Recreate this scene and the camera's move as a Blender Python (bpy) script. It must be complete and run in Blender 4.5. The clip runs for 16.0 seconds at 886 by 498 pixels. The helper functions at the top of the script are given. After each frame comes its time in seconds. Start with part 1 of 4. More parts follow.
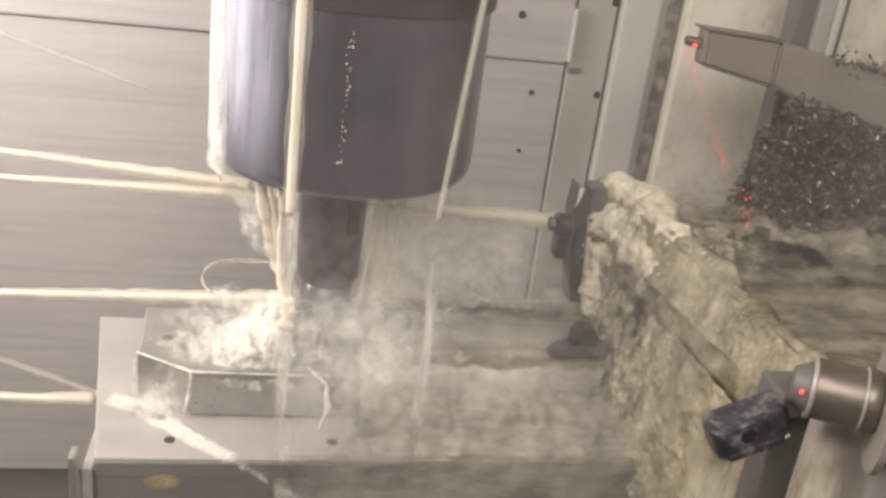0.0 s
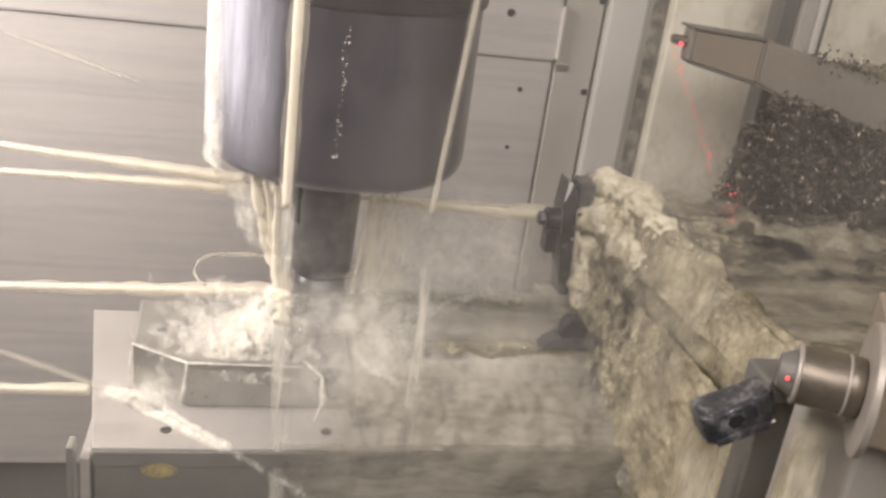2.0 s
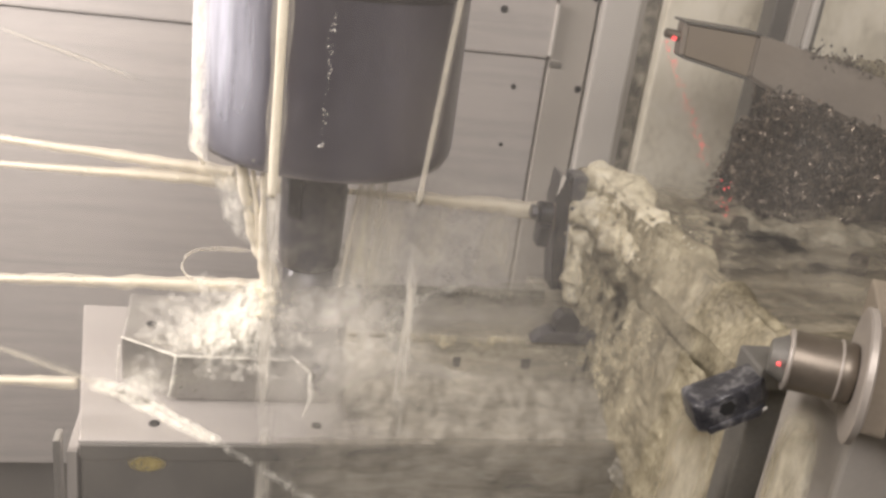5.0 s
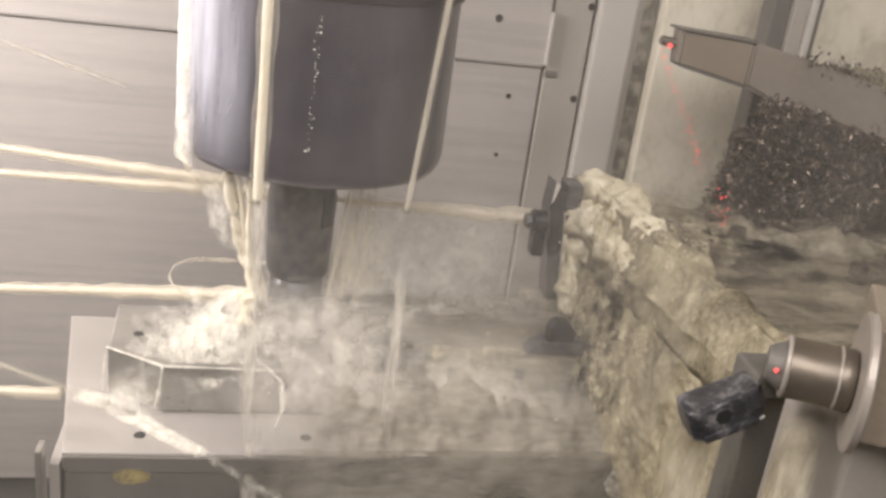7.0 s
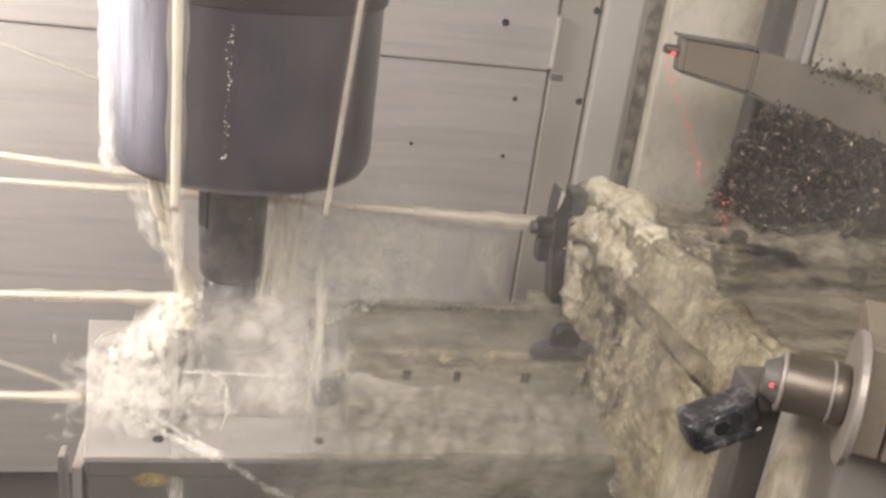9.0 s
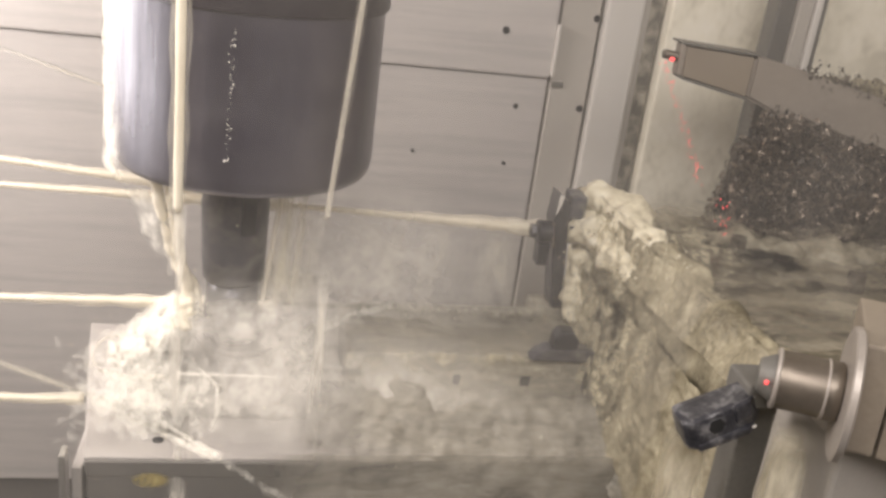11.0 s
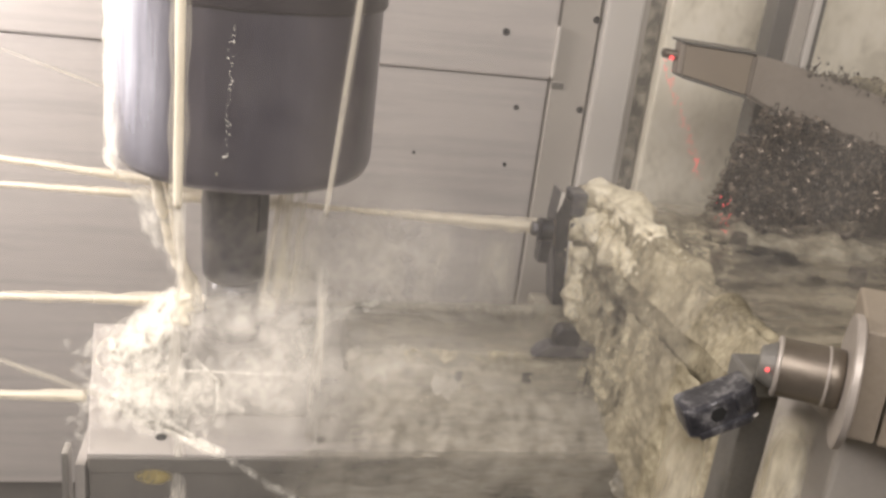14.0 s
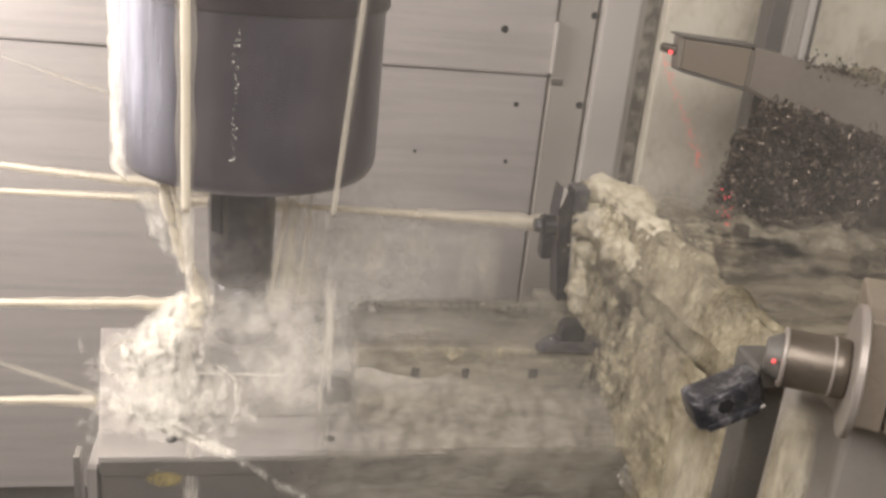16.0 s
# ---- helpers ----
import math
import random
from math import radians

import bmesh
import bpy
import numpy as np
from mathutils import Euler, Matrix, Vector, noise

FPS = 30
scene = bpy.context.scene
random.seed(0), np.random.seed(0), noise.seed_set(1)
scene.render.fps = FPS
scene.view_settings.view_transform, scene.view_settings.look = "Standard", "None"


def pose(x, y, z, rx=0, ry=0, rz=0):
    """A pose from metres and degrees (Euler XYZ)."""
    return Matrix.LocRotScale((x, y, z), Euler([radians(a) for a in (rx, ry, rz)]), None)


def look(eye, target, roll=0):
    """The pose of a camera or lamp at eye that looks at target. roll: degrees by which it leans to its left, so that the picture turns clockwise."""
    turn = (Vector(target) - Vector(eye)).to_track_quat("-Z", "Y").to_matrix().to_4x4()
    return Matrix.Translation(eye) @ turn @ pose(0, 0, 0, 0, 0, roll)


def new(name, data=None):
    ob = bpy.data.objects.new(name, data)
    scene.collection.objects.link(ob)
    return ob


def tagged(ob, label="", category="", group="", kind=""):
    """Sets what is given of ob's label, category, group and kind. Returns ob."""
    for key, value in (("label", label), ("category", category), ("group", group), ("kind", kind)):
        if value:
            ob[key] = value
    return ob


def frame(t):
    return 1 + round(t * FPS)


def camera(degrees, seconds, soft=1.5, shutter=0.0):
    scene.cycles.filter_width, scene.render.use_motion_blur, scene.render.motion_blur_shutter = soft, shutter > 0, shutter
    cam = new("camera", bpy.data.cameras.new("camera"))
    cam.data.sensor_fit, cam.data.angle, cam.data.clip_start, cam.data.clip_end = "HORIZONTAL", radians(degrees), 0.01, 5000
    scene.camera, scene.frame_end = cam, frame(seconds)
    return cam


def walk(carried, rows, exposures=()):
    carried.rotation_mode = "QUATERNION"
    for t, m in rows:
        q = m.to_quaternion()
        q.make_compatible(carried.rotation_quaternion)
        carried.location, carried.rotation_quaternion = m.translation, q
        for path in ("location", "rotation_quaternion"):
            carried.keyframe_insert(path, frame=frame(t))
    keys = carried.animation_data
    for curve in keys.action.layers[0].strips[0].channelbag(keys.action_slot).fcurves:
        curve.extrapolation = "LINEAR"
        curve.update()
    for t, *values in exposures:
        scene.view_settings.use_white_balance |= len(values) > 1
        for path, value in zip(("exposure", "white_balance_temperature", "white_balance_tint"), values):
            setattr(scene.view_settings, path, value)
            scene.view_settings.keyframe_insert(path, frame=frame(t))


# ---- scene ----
cam = camera(50.0, 16.0, soft=3.0)
PATH = [
    (0, (-0.057, -0.705, 0.4), (0.31, 1.105, -0.368), 7.4),
    (0.5, (-0.06, -0.709, 0.4), (0.318, 1.099, -0.367), 7.5),
    (1, (-0.059, -0.709, 0.401), (0.325, 1.097, -0.367), 7.7),
    (1.5, (-0.061, -0.712, 0.398), (0.334, 1.094, -0.365), 7.8),
    (2, (-0.067, -0.717, 0.4), (0.337, 1.086, -0.366), 7.9),
    (2.5, (-0.067, -0.718, 0.399), (0.341, 1.085, -0.365), 7.9),
    (3, (-0.066, -0.718, 0.396), (0.345, 1.087, -0.362), 7.9),
    (3.5, (-0.065, -0.719, 0.395), (0.345, 1.087, -0.361), 7.9),
    (4, (-0.065, -0.721, 0.392), (0.344, 1.086, -0.361), 7.9),
    (6.5, (-0.051, -0.712, 0.38), (0.352, 1.107, -0.346), 7.8),
    (7, (-0.051, -0.711, 0.377), (0.353, 1.113, -0.338), 7.8),
    (7.2, (-0.052, -0.712, 0.38), (0.35, 1.109, -0.343), 7.8),
    (7.4, (-0.052, -0.713, 0.383), (0.351, 1.099, -0.362), 7.7),
    (7.5, (-0.053, -0.714, 0.385), (0.35, 1.091, -0.377), 7.7),
    (7.6, (-0.053, -0.714, 0.387), (0.345, 1.09, -0.38), 7.7),
    (7.9, (-0.054, -0.716, 0.392), (0.338, 1.085, -0.385), 7.7),
    (8, (-0.055, -0.716, 0.393), (0.339, 1.09, -0.371), 7.6),
    (8.2, (-0.056, -0.717, 0.397), (0.339, 1.098, -0.343), 7.6),
    (8.5, (-0.057, -0.719, 0.401), (0.337, 1.093, -0.346), 7.5),
    (9, (-0.057, -0.722, 0.4), (0.335, 1.092, -0.346), 7.6),
    (11.5, (-0.052, -0.731, 0.391), (0.326, 1.1, -0.321), 7.4),
    (12, (-0.052, -0.733, 0.387), (0.325, 1.101, -0.318), 7.3),
    (12.5, (-0.053, -0.736, 0.389), (0.32, 1.096, -0.322), 7.2),
    (13, (-0.054, -0.739, 0.388), (0.319, 1.093, -0.325), 7.2),
    (13.5, (-0.053, -0.737, 0.388), (0.322, 1.097, -0.318), 7.2),
    (14, (-0.052, -0.736, 0.386), (0.322, 1.099, -0.315), 7.1),
    (14.5, (-0.052, -0.738, 0.385), (0.321, 1.098, -0.316), 7.0),
    (15, (-0.058, -0.742, 0.384), (0.324, 1.091, -0.318), 7.0),
    (15.5, (-0.059, -0.741, 0.388), (0.325, 1.09, -0.319), 6.7),
    (16, (-0.057, -0.739, 0.388), (0.319, 1.094, -0.319), 6.0),
]
walk(cam, [(t, look(eye, target, roll)) for t, eye, target, roll in PATH], [(0, 0.0), (9.0, 0.0), (11.5, 0.06), (15.5, 0.08), (16.0, -0.12)])

# ---- light ----
world = bpy.data.worlds.new("world")
scene.world = world
world.use_nodes = True
world.node_tree.nodes["Background"].inputs[0].default_value = (0.9, 0.92, 1.0, 1)
world.node_tree.nodes["Background"].inputs[1].default_value = 0.25
scene.view_settings.exposure = 0.0


def area_lamp(name, eye, target, sx, sy, power, colour):
    data = bpy.data.lights.new(name, "AREA")
    data.shape, data.size, data.size_y, data.energy, data.color = "RECTANGLE", sx, sy, power, colour
    ob = new(name, data)
    ob.matrix_world = look(eye, target)
    return ob


area_lamp("work_light_glow", (-0.60, -0.06, 0.48), (-0.18, 0.20, 0.15), 0.45, 0.22, 7.3, (1.0, 0.905, 0.875))
# unseen lamp added high in front, so light reaches under the spindle
area_lamp("front_fill_glow", (-0.16, -0.86, 0.84), (0.05, 0.05, 0.05), 1.0, 0.4, 9.6, (1.0, 0.925, 0.905))
# unseen fill lamp, added to lift the right wall and the table side
area_lamp("right_fill_glow", (0.62, -0.66, 0.84), (0.40, 0.15, 0.15), 0.45, 0.3, 1.5, (1.0, 0.925, 0.885))


# ---- materials ----
def shader(name, base, rough=0.5, metal=0.0, spots=None, scale=20.0, amount=0.5, grain=0.06, stretch=(1, 1, 1),
           bump=0.15, bump_scale=120.0, coat=0.0, island=0.0, fine=300.0):
    """Base colour with stains of a second colour, fine grain and relief."""
    m = bpy.data.materials.new(name)
    m.use_nodes = True
    n, l = m.node_tree.nodes, m.node_tree.links
    b = n["Principled BSDF"]
    tc = n.new("ShaderNodeTexCoord")
    mp = n.new("ShaderNodeMapping")
    mp.inputs["Scale"].default_value = stretch
    l.new(tc.outputs["Object"], mp.inputs[0])
    big = n.new("ShaderNodeTexNoise")
    big.inputs["Scale"].default_value, big.inputs["Detail"].default_value = scale, 5
    l.new(mp.outputs[0], big.inputs["Vector"])
    ramp = n.new("ShaderNodeMapRange")
    ramp.inputs["From Min"].default_value, ramp.inputs["From Max"].default_value = 0.42, 0.68
    ramp.inputs["To Max"].default_value = amount
    l.new(big.outputs["Fac"], ramp.inputs["Value"])
    mix = n.new("ShaderNodeMix")
    mix.data_type = "RGBA"
    mix.inputs["A"].default_value = (*base, 1)
    mix.inputs["B"].default_value = (*(spots or base), 1)
    l.new(ramp.outputs[0], mix.inputs["Factor"])
    small = n.new("ShaderNodeTexNoise")
    small.inputs["Scale"].default_value, small.inputs["Detail"].default_value = fine, 3
    l.new(mp.outputs[0], small.inputs["Vector"])
    val = n.new("ShaderNodeMapRange")
    val.inputs["To Min"].default_value, val.inputs["To Max"].default_value = 1 - grain * 3, 1 + grain * 3
    l.new(small.outputs["Fac"], val.inputs["Value"])
    hsv = n.new("ShaderNodeHueSaturation")
    l.new(mix.outputs["Result"], hsv.inputs["Color"])
    l.new(val.outputs[0], hsv.inputs["Value"])
    colour = hsv.outputs[0]
    if island:
        geo = n.new("ShaderNodeNewGeometry")
        v2 = n.new("ShaderNodeMapRange")
        v2.inputs["To Min"].default_value, v2.inputs["To Max"].default_value = 1 - island, 1 + island
        l.new(geo.outputs["Random Per Island"], v2.inputs["Value"])
        h2 = n.new("ShaderNodeHueSaturation")
        l.new(colour, h2.inputs["Color"])
        l.new(v2.outputs[0], h2.inputs["Value"])
        colour = h2.outputs[0]
    l.new(colour, b.inputs["Base Color"])
    rr = n.new("ShaderNodeMapRange")
    rr.inputs["To Min"].default_value, rr.inputs["To Max"].default_value = max(0.03, rough - 0.12), min(1, rough + 0.12)
    l.new(small.outputs["Fac"], rr.inputs["Value"])
    l.new(rr.outputs[0], b.inputs["Roughness"])
    b.inputs["Metallic"].default_value = metal
    b.inputs["Coat Weight"].default_value = coat
    b.inputs["Coat Roughness"].default_value = 0.12
    if bump:
        bn = n.new("ShaderNodeTexNoise")
        bn.inputs["Scale"].default_value, bn.inputs["Detail"].default_value = bump_scale, 4
        l.new(mp.outputs[0], bn.inputs["Vector"])
        bp = n.new("ShaderNodeBump")
        bp.inputs["Strength"].default_value, bp.inputs["Distance"].default_value = bump, 0.002
        l.new(bn.outputs["Fac"], bp.inputs["Height"])
        l.new(bp.outputs[0], b.inputs["Normal"])
    return m


def veil(name, base, low, high, scale, stretch=(1, 1, 1), cover=0.9, through_light=0.45, second=None, ragged=0.0, spray=False):
    """Thin water or spray: clear where the noise is low, cloudy where it is high.
    A second colour mottles it; a ragged one breaks up into shreds where it thins out."""
    m = bpy.data.materials.new(name)
    m.use_nodes = True
    n, l = m.node_tree.nodes, m.node_tree.links
    out = n["Material Output"]
    n.remove(n["Principled BSDF"])
    clear, front, back = n.new("ShaderNodeBsdfTransparent"), n.new("ShaderNodeBsdfDiffuse"), n.new("ShaderNodeBsdfTranslucent")
    front.inputs[0].default_value = back.inputs[0].default_value = (*base, 1)
    if spray:
        up = n.new("ShaderNodeCombineXYZ")      # drops have no facing of their own
        up.inputs[0].default_value, up.inputs[1].default_value, up.inputs[2].default_value = -0.35, -0.45, 0.82
        l.new(up.outputs[0], front.inputs["Normal"])
        l.new(up.outputs[0], back.inputs["Normal"])
    body, all_of = n.new("ShaderNodeMixShader"), n.new("ShaderNodeMixShader")
    body.inputs[0].default_value = through_light
    l.new(front.outputs[0], body.inputs[1])
    l.new(back.outputs[0], body.inputs[2])
    l.new(clear.outputs[0], all_of.inputs[1])
    l.new(body.outputs[0], all_of.inputs[2])
    l.new(all_of.outputs[0], out.inputs["Surface"])
    tc = n.new("ShaderNodeTexCoord")
    mp = n.new("ShaderNodeMapping")
    mp.inputs["Scale"].default_value = stretch
    l.new(tc.outputs["Object"], mp.inputs[0])
    no = n.new("ShaderNodeTexNoise")
    no.inputs["Scale"].default_value, no.inputs["Detail"].default_value = scale, 6
    no.inputs["Roughness"].default_value = 0.62
    l.new(mp.outputs[0], no.inputs["Vector"])
    r = n.new("ShaderNodeMapRange")
    r.inputs["From Min"].default_value, r.inputs["From Max"].default_value = low, high
    r.inputs["To Max"].default_value = cover
    at = n.new("ShaderNodeAttribute")
    at.attribute_name = "thick"
    if ragged:
        add = n.new("ShaderNodeMath")
        add.operation = "MULTIPLY_ADD"
        add.inputs[1].default_value = ragged
        l.new(at.outputs["Fac"], add.inputs[0])
        l.new(no.outputs["Fac"], add.inputs[2])
        less = n.new("ShaderNodeMath")
        less.operation = "SUBTRACT"
        less.inputs[1].default_value = ragged
        l.new(add.outputs[0], less.inputs[0])
        l.new(less.outputs[0], r.inputs["Value"])
        l.new(r.outputs[0], all_of.inputs[0])
    else:
        l.new(no.outputs["Fac"], r.inputs["Value"])
        mu = n.new("ShaderNodeMath")
        mu.operation = "MULTIPLY"
        l.new(r.outputs[0], mu.inputs[0])
        l.new(at.outputs["Fac"], mu.inputs[1])
        l.new(mu.outputs[0], all_of.inputs[0])
    if second:
        n2 = n.new("ShaderNodeTexNoise")
        n2.inputs["Scale"].default_value, n2.inputs["Detail"].default_value = scale * 2.3, 5
        n2.inputs["Roughness"].default_value = 0.7
        l.new(mp.outputs[0], n2.inputs["Vector"])
        r2 = n.new("ShaderNodeMapRange")
        r2.inputs["From Min"].default_value, r2.inputs["From Max"].default_value = 0.38, 0.64
        l.new(n2.outputs["Fac"], r2.inputs["Value"])
        mix = n.new("ShaderNodeMix")
        mix.data_type = "RGBA"
        mix.inputs["A"].default_value, mix.inputs["B"].default_value = (*base, 1), (*second, 1)
        l.new(r2.outputs[0], mix.inputs["Factor"])
        l.new(mix.outputs["Result"], front.inputs[0])
        l.new(mix.outputs["Result"], back.inputs[0])
    return m


def foamy(name, dark, mid, light, scales=(16, 70, 300), stretch=(1, 1, 1), rough=0.5, bump=0.5, coat=0.0, spread=0.11, centre=0.5):
    """Broken foam over a wet ground: three sizes of mottling, dark where wet, light where foam stands."""
    m = bpy.data.materials.new(name)
    m.use_nodes = True
    n, l = m.node_tree.nodes, m.node_tree.links
    b = n["Principled BSDF"]
    tc, mp = n.new("ShaderNodeTexCoord"), n.new("ShaderNodeMapping")
    mp.inputs["Scale"].default_value = stretch
    l.new(tc.outputs["Object"], mp.inputs[0])
    total = None
    for sc, w in zip(scales, (0.40, 0.36, 0.24)):
        no = n.new("ShaderNodeTexNoise")
        no.inputs["Scale"].default_value, no.inputs["Detail"].default_value = sc, 4
        l.new(mp.outputs[0], no.inputs["Vector"])
        add = n.new("ShaderNodeMath")
        add.operation = "MULTIPLY_ADD"
        add.inputs[1].default_value, add.inputs[2].default_value = w, 0.0
        l.new(no.outputs["Fac"], add.inputs[0])
        if total:
            l.new(total, add.inputs[2])
        total = add.outputs[0]
    ramp = n.new("ShaderNodeValToRGB")
    e = ramp.color_ramp.elements
    e[0].position, e[0].color = centre - spread, (*dark, 1)
    e[1].position, e[1].color = centre + spread, (*light, 1)
    k = e.new(centre)
    k.color = (*mid, 1)
    l.new(total, ramp.inputs[0])
    l.new(ramp.outputs[0], b.inputs["Base Color"])
    b.inputs["Roughness"].default_value = rough
    b.inputs["Coat Weight"].default_value = coat
    bp = n.new("ShaderNodeBump")
    bp.inputs["Strength"].default_value, bp.inputs["Distance"].default_value = bump, 0.004
    l.new(total, bp.inputs["Height"])
    l.new(bp.outputs[0], b.inputs["Normal"])
    return m


def glow(name, colour, power):
    m = bpy.data.materials.new(name)
    m.use_nodes = True
    b = m.node_tree.nodes["Principled BSDF"]
    b.inputs["Base Color"].default_value = (*colour, 1)
    b.inputs["Emission Color"].default_value = (*colour, 1)
    b.inputs["Emission Strength"].default_value = power
    return m


BRUSHED = shader("brushed_steel", (0.56, 0.53, 0.50), 0.42, 0.25, (0.46, 0.44, 0.42), 5, 0.7, 0.06, (1, 1, 26), 0.14, 60, fine=70)
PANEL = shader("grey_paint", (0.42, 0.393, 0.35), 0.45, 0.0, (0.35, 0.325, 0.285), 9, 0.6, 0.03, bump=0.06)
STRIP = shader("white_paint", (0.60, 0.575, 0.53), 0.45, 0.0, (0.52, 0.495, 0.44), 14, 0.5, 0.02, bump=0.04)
DARKGAP = shader("dark_rubber", (0.14, 0.13, 0.11), 0.7, 0.0, (0.45, 0.42, 0.34), 60, 0.8, 0.1, bump=0.4)
SPINDLE = shader("blue_grey_steel", (0.100, 0.092, 0.118), 0.34, 0.65, (0.150, 0.143, 0.180), 14, 0.8, 0.06, (1, 1, 0.25), 0.12, 60, coat=0.35)
TOOL = shader("dark_tool_steel", (0.10, 0.10, 0.11), 0.4, 0.5, (0.22, 0.21, 0.20), 60, 0.8, 0.12, bump=0.3, coat=0.2)
BAND = shader("dark_plum_steel", (0.035, 0.028, 0.036), 0.4, 0.3, (0.06, 0.05, 0.06), 20, 0.6, 0.08)
BLACK = shader("black_oxide_steel", (0.022, 0.022, 0.028), 0.35, 0.4, (0.08, 0.078, 0.08), 45, 0.6, 0.1, bump=0.2, coat=0.4)
WET = shader("wet_grey_steel", (0.30, 0.29, 0.27), 0.32, 0.6, (0.42, 0.41, 0.37), 18, 0.7, 0.06, bump=0.12, coat=0.4)
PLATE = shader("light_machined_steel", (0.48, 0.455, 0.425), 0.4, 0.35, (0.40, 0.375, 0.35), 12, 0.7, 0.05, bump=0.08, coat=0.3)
# also the dark tone for the fixture plate's shaded front
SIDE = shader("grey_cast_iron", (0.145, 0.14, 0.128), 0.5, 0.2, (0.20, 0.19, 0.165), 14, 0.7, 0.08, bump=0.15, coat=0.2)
BED = foamy("wet_dark_cast_iron", (0.085, 0.073, 0.050), (0.165, 0.143, 0.098), (0.40, 0.355, 0.26), (11, 55, 260), (0.45, 1, 1), 0.42, 0.6, 0.3)
FOAM = foamy("coolant_foam", (0.50, 0.445, 0.31), (0.80, 0.735, 0.55), (0.94, 0.89, 0.73), (26, 110, 420), bump=0.5, spread=0.12)
FILM = foamy("foam_coated_sheet", (0.60, 0.56, 0.45), (0.80, 0.755, 0.62), (0.88, 0.84, 0.72), (9, 40, 190), (1, 1, 0.6), 0.5, 0.25)
TAN = shader("tan_anodised", (0.335, 0.285, 0.22), 0.45, 0.2, (0.285, 0.245, 0.20), 16, 0.7, 0.05, bump=0.08)
ARMGREY = shader("brown_grey_sheet", (0.29, 0.255, 0.215), 0.45, 0.1, (0.35, 0.31, 0.26), 16, 0.7, 0.06, bump=0.08)
CHROME = shader("polished_steel", (0.21, 0.18, 0.145), 0.42, 0.75, (0.27, 0.24, 0.20), 30, 0.5, 0.05, bump=0.06)
NOZZLE = foamy("wet_black_steel", (0.014, 0.014, 0.018), (0.04, 0.04, 0.046), (0.22, 0.215, 0.215), (40, 120, 380), rough=0.3, bump=0.5, coat=0.4, spread=0.15)
DISC = shader("dull_disc_steel", (0.43, 0.39, 0.345), 0.4, 0.3, (0.36, 0.325, 0.285), 20, 0.7, 0.04, bump=0.06)
CORE = shader("packed_brown_chips", (0.075, 0.062, 0.047), 0.5, 0.3, (0.16, 0.135, 0.10), 90, 0.8, 0.2, bump=0.8, bump_scale=200)
SWARF = shader("metal_chips", (0.125, 0.10, 0.075), 0.34, 0.55, (0.21, 0.175, 0.14), 60, 0.7, 0.1, bump=0.1, island=0.9)
# near-black colour paints the inner shade of holes on solid pieces
HOLE = shader("hole_shadow_steel", (0.03, 0.03, 0.03), 0.6, 0.3, grain=0.05, bump=0.1)
FROTHED = foamy("dirty_froth", (0.17, 0.15, 0.105), (0.31, 0.28, 0.205), (0.52, 0.48, 0.37), (24, 85, 380), rough=0.6, bump=0.4, spread=0.13)
RED = glow("laser_red", (1.0, 0.10, 0.10), 1.3)
FLOW = foamy("foamy_wet_steel", (0.20, 0.185, 0.15), (0.29, 0.27, 0.215), (0.50, 0.46, 0.36), (15, 70, 300), (0.7, 1, 1.8), 0.4, 0.5, 0.3)
CURTAIN = foamy("running_foam", (0.13, 0.112, 0.073), (0.30, 0.265, 0.178), (0.53, 0.478, 0.335), (15, 65, 330), (1, 1, 0.7), 0.6, 0.35, 0.0, 0.14)
JETV = veil("coolant_stream", (0.97, 0.91, 0.76), 0.08, 0.46, 50, (1, 1, 0.15), 0.95, 0.12)
HAZE = veil("coolant_haze", (0.88, 0.83, 0.75), 0.20, 0.80, 5, (1, 1, 1), 0.20, 0.15, None, 0.0, True)
SPLASH = veil("coolant_splash", (0.98, 0.95, 0.84), 0.12, 0.80, 120, (1, 1, 0.8), 0.96, 0.12, None, 0.45, True)
CREAM = veil("cream_froth", (0.86, 0.79, 0.58), 0.32, 0.60, 120, (1, 1, 0.7), 0.85, 0.3, (0.62, 0.56, 0.40), 0.45)
RUNNEL = veil("falling_runnel", (0.96, 0.91, 0.79), 0.30, 0.62, 110, (1, 1, 0.09), 0.75, 0.15, None, 0.42, True)
STAINED = veil("yellow_stain_film", (0.52, 0.42, 0.15), 0.30, 0.48, 60, (1, 1, 1), 0.85, 0.1)
FALL = veil("falling_foam", (0.86, 0.80, 0.64), 0.12, 0.42, 60, (1, 1, 0.3), 0.97, 0.2, (0.58, 0.53, 0.40))
MURK = veil("murky_running_water", (0.50, 0.47, 0.395), 0.10, 0.50, 34, (0.45, 1, 1.8), 0.80, 0.2, (0.35, 0.326, 0.268))
WASH = veil("water_film_sheen", (0.80, 0.82, 0.92), 0.22, 0.62, 26, (1.4, 1.4, 0.14), 0.80, 0.15)
FROTH = veil("thin_froth", (0.50, 0.455, 0.345), 0.34, 0.56, 42, (0.45, 1, 1), 0.62, 0.3, (0.36, 0.32, 0.235), 0.4)
MIST = veil("coolant_mist", (0.97, 0.93, 0.83), 0.05, 1.05, 70, (1, 1, 0.9), 1.0, 0.15, None, 0.0, True)
SHEET = veil("falling_water", (0.86, 0.82, 0.68), 0.42, 0.66, 40, (1, 1, 0.12), 0.55, 0.4)
STREAK = veil("foam_streaks", (0.78, 0.73, 0.60), 0.30, 0.46, 60, (0.3, 1, 2.2), 0.55, 0.2, None, 0.45)


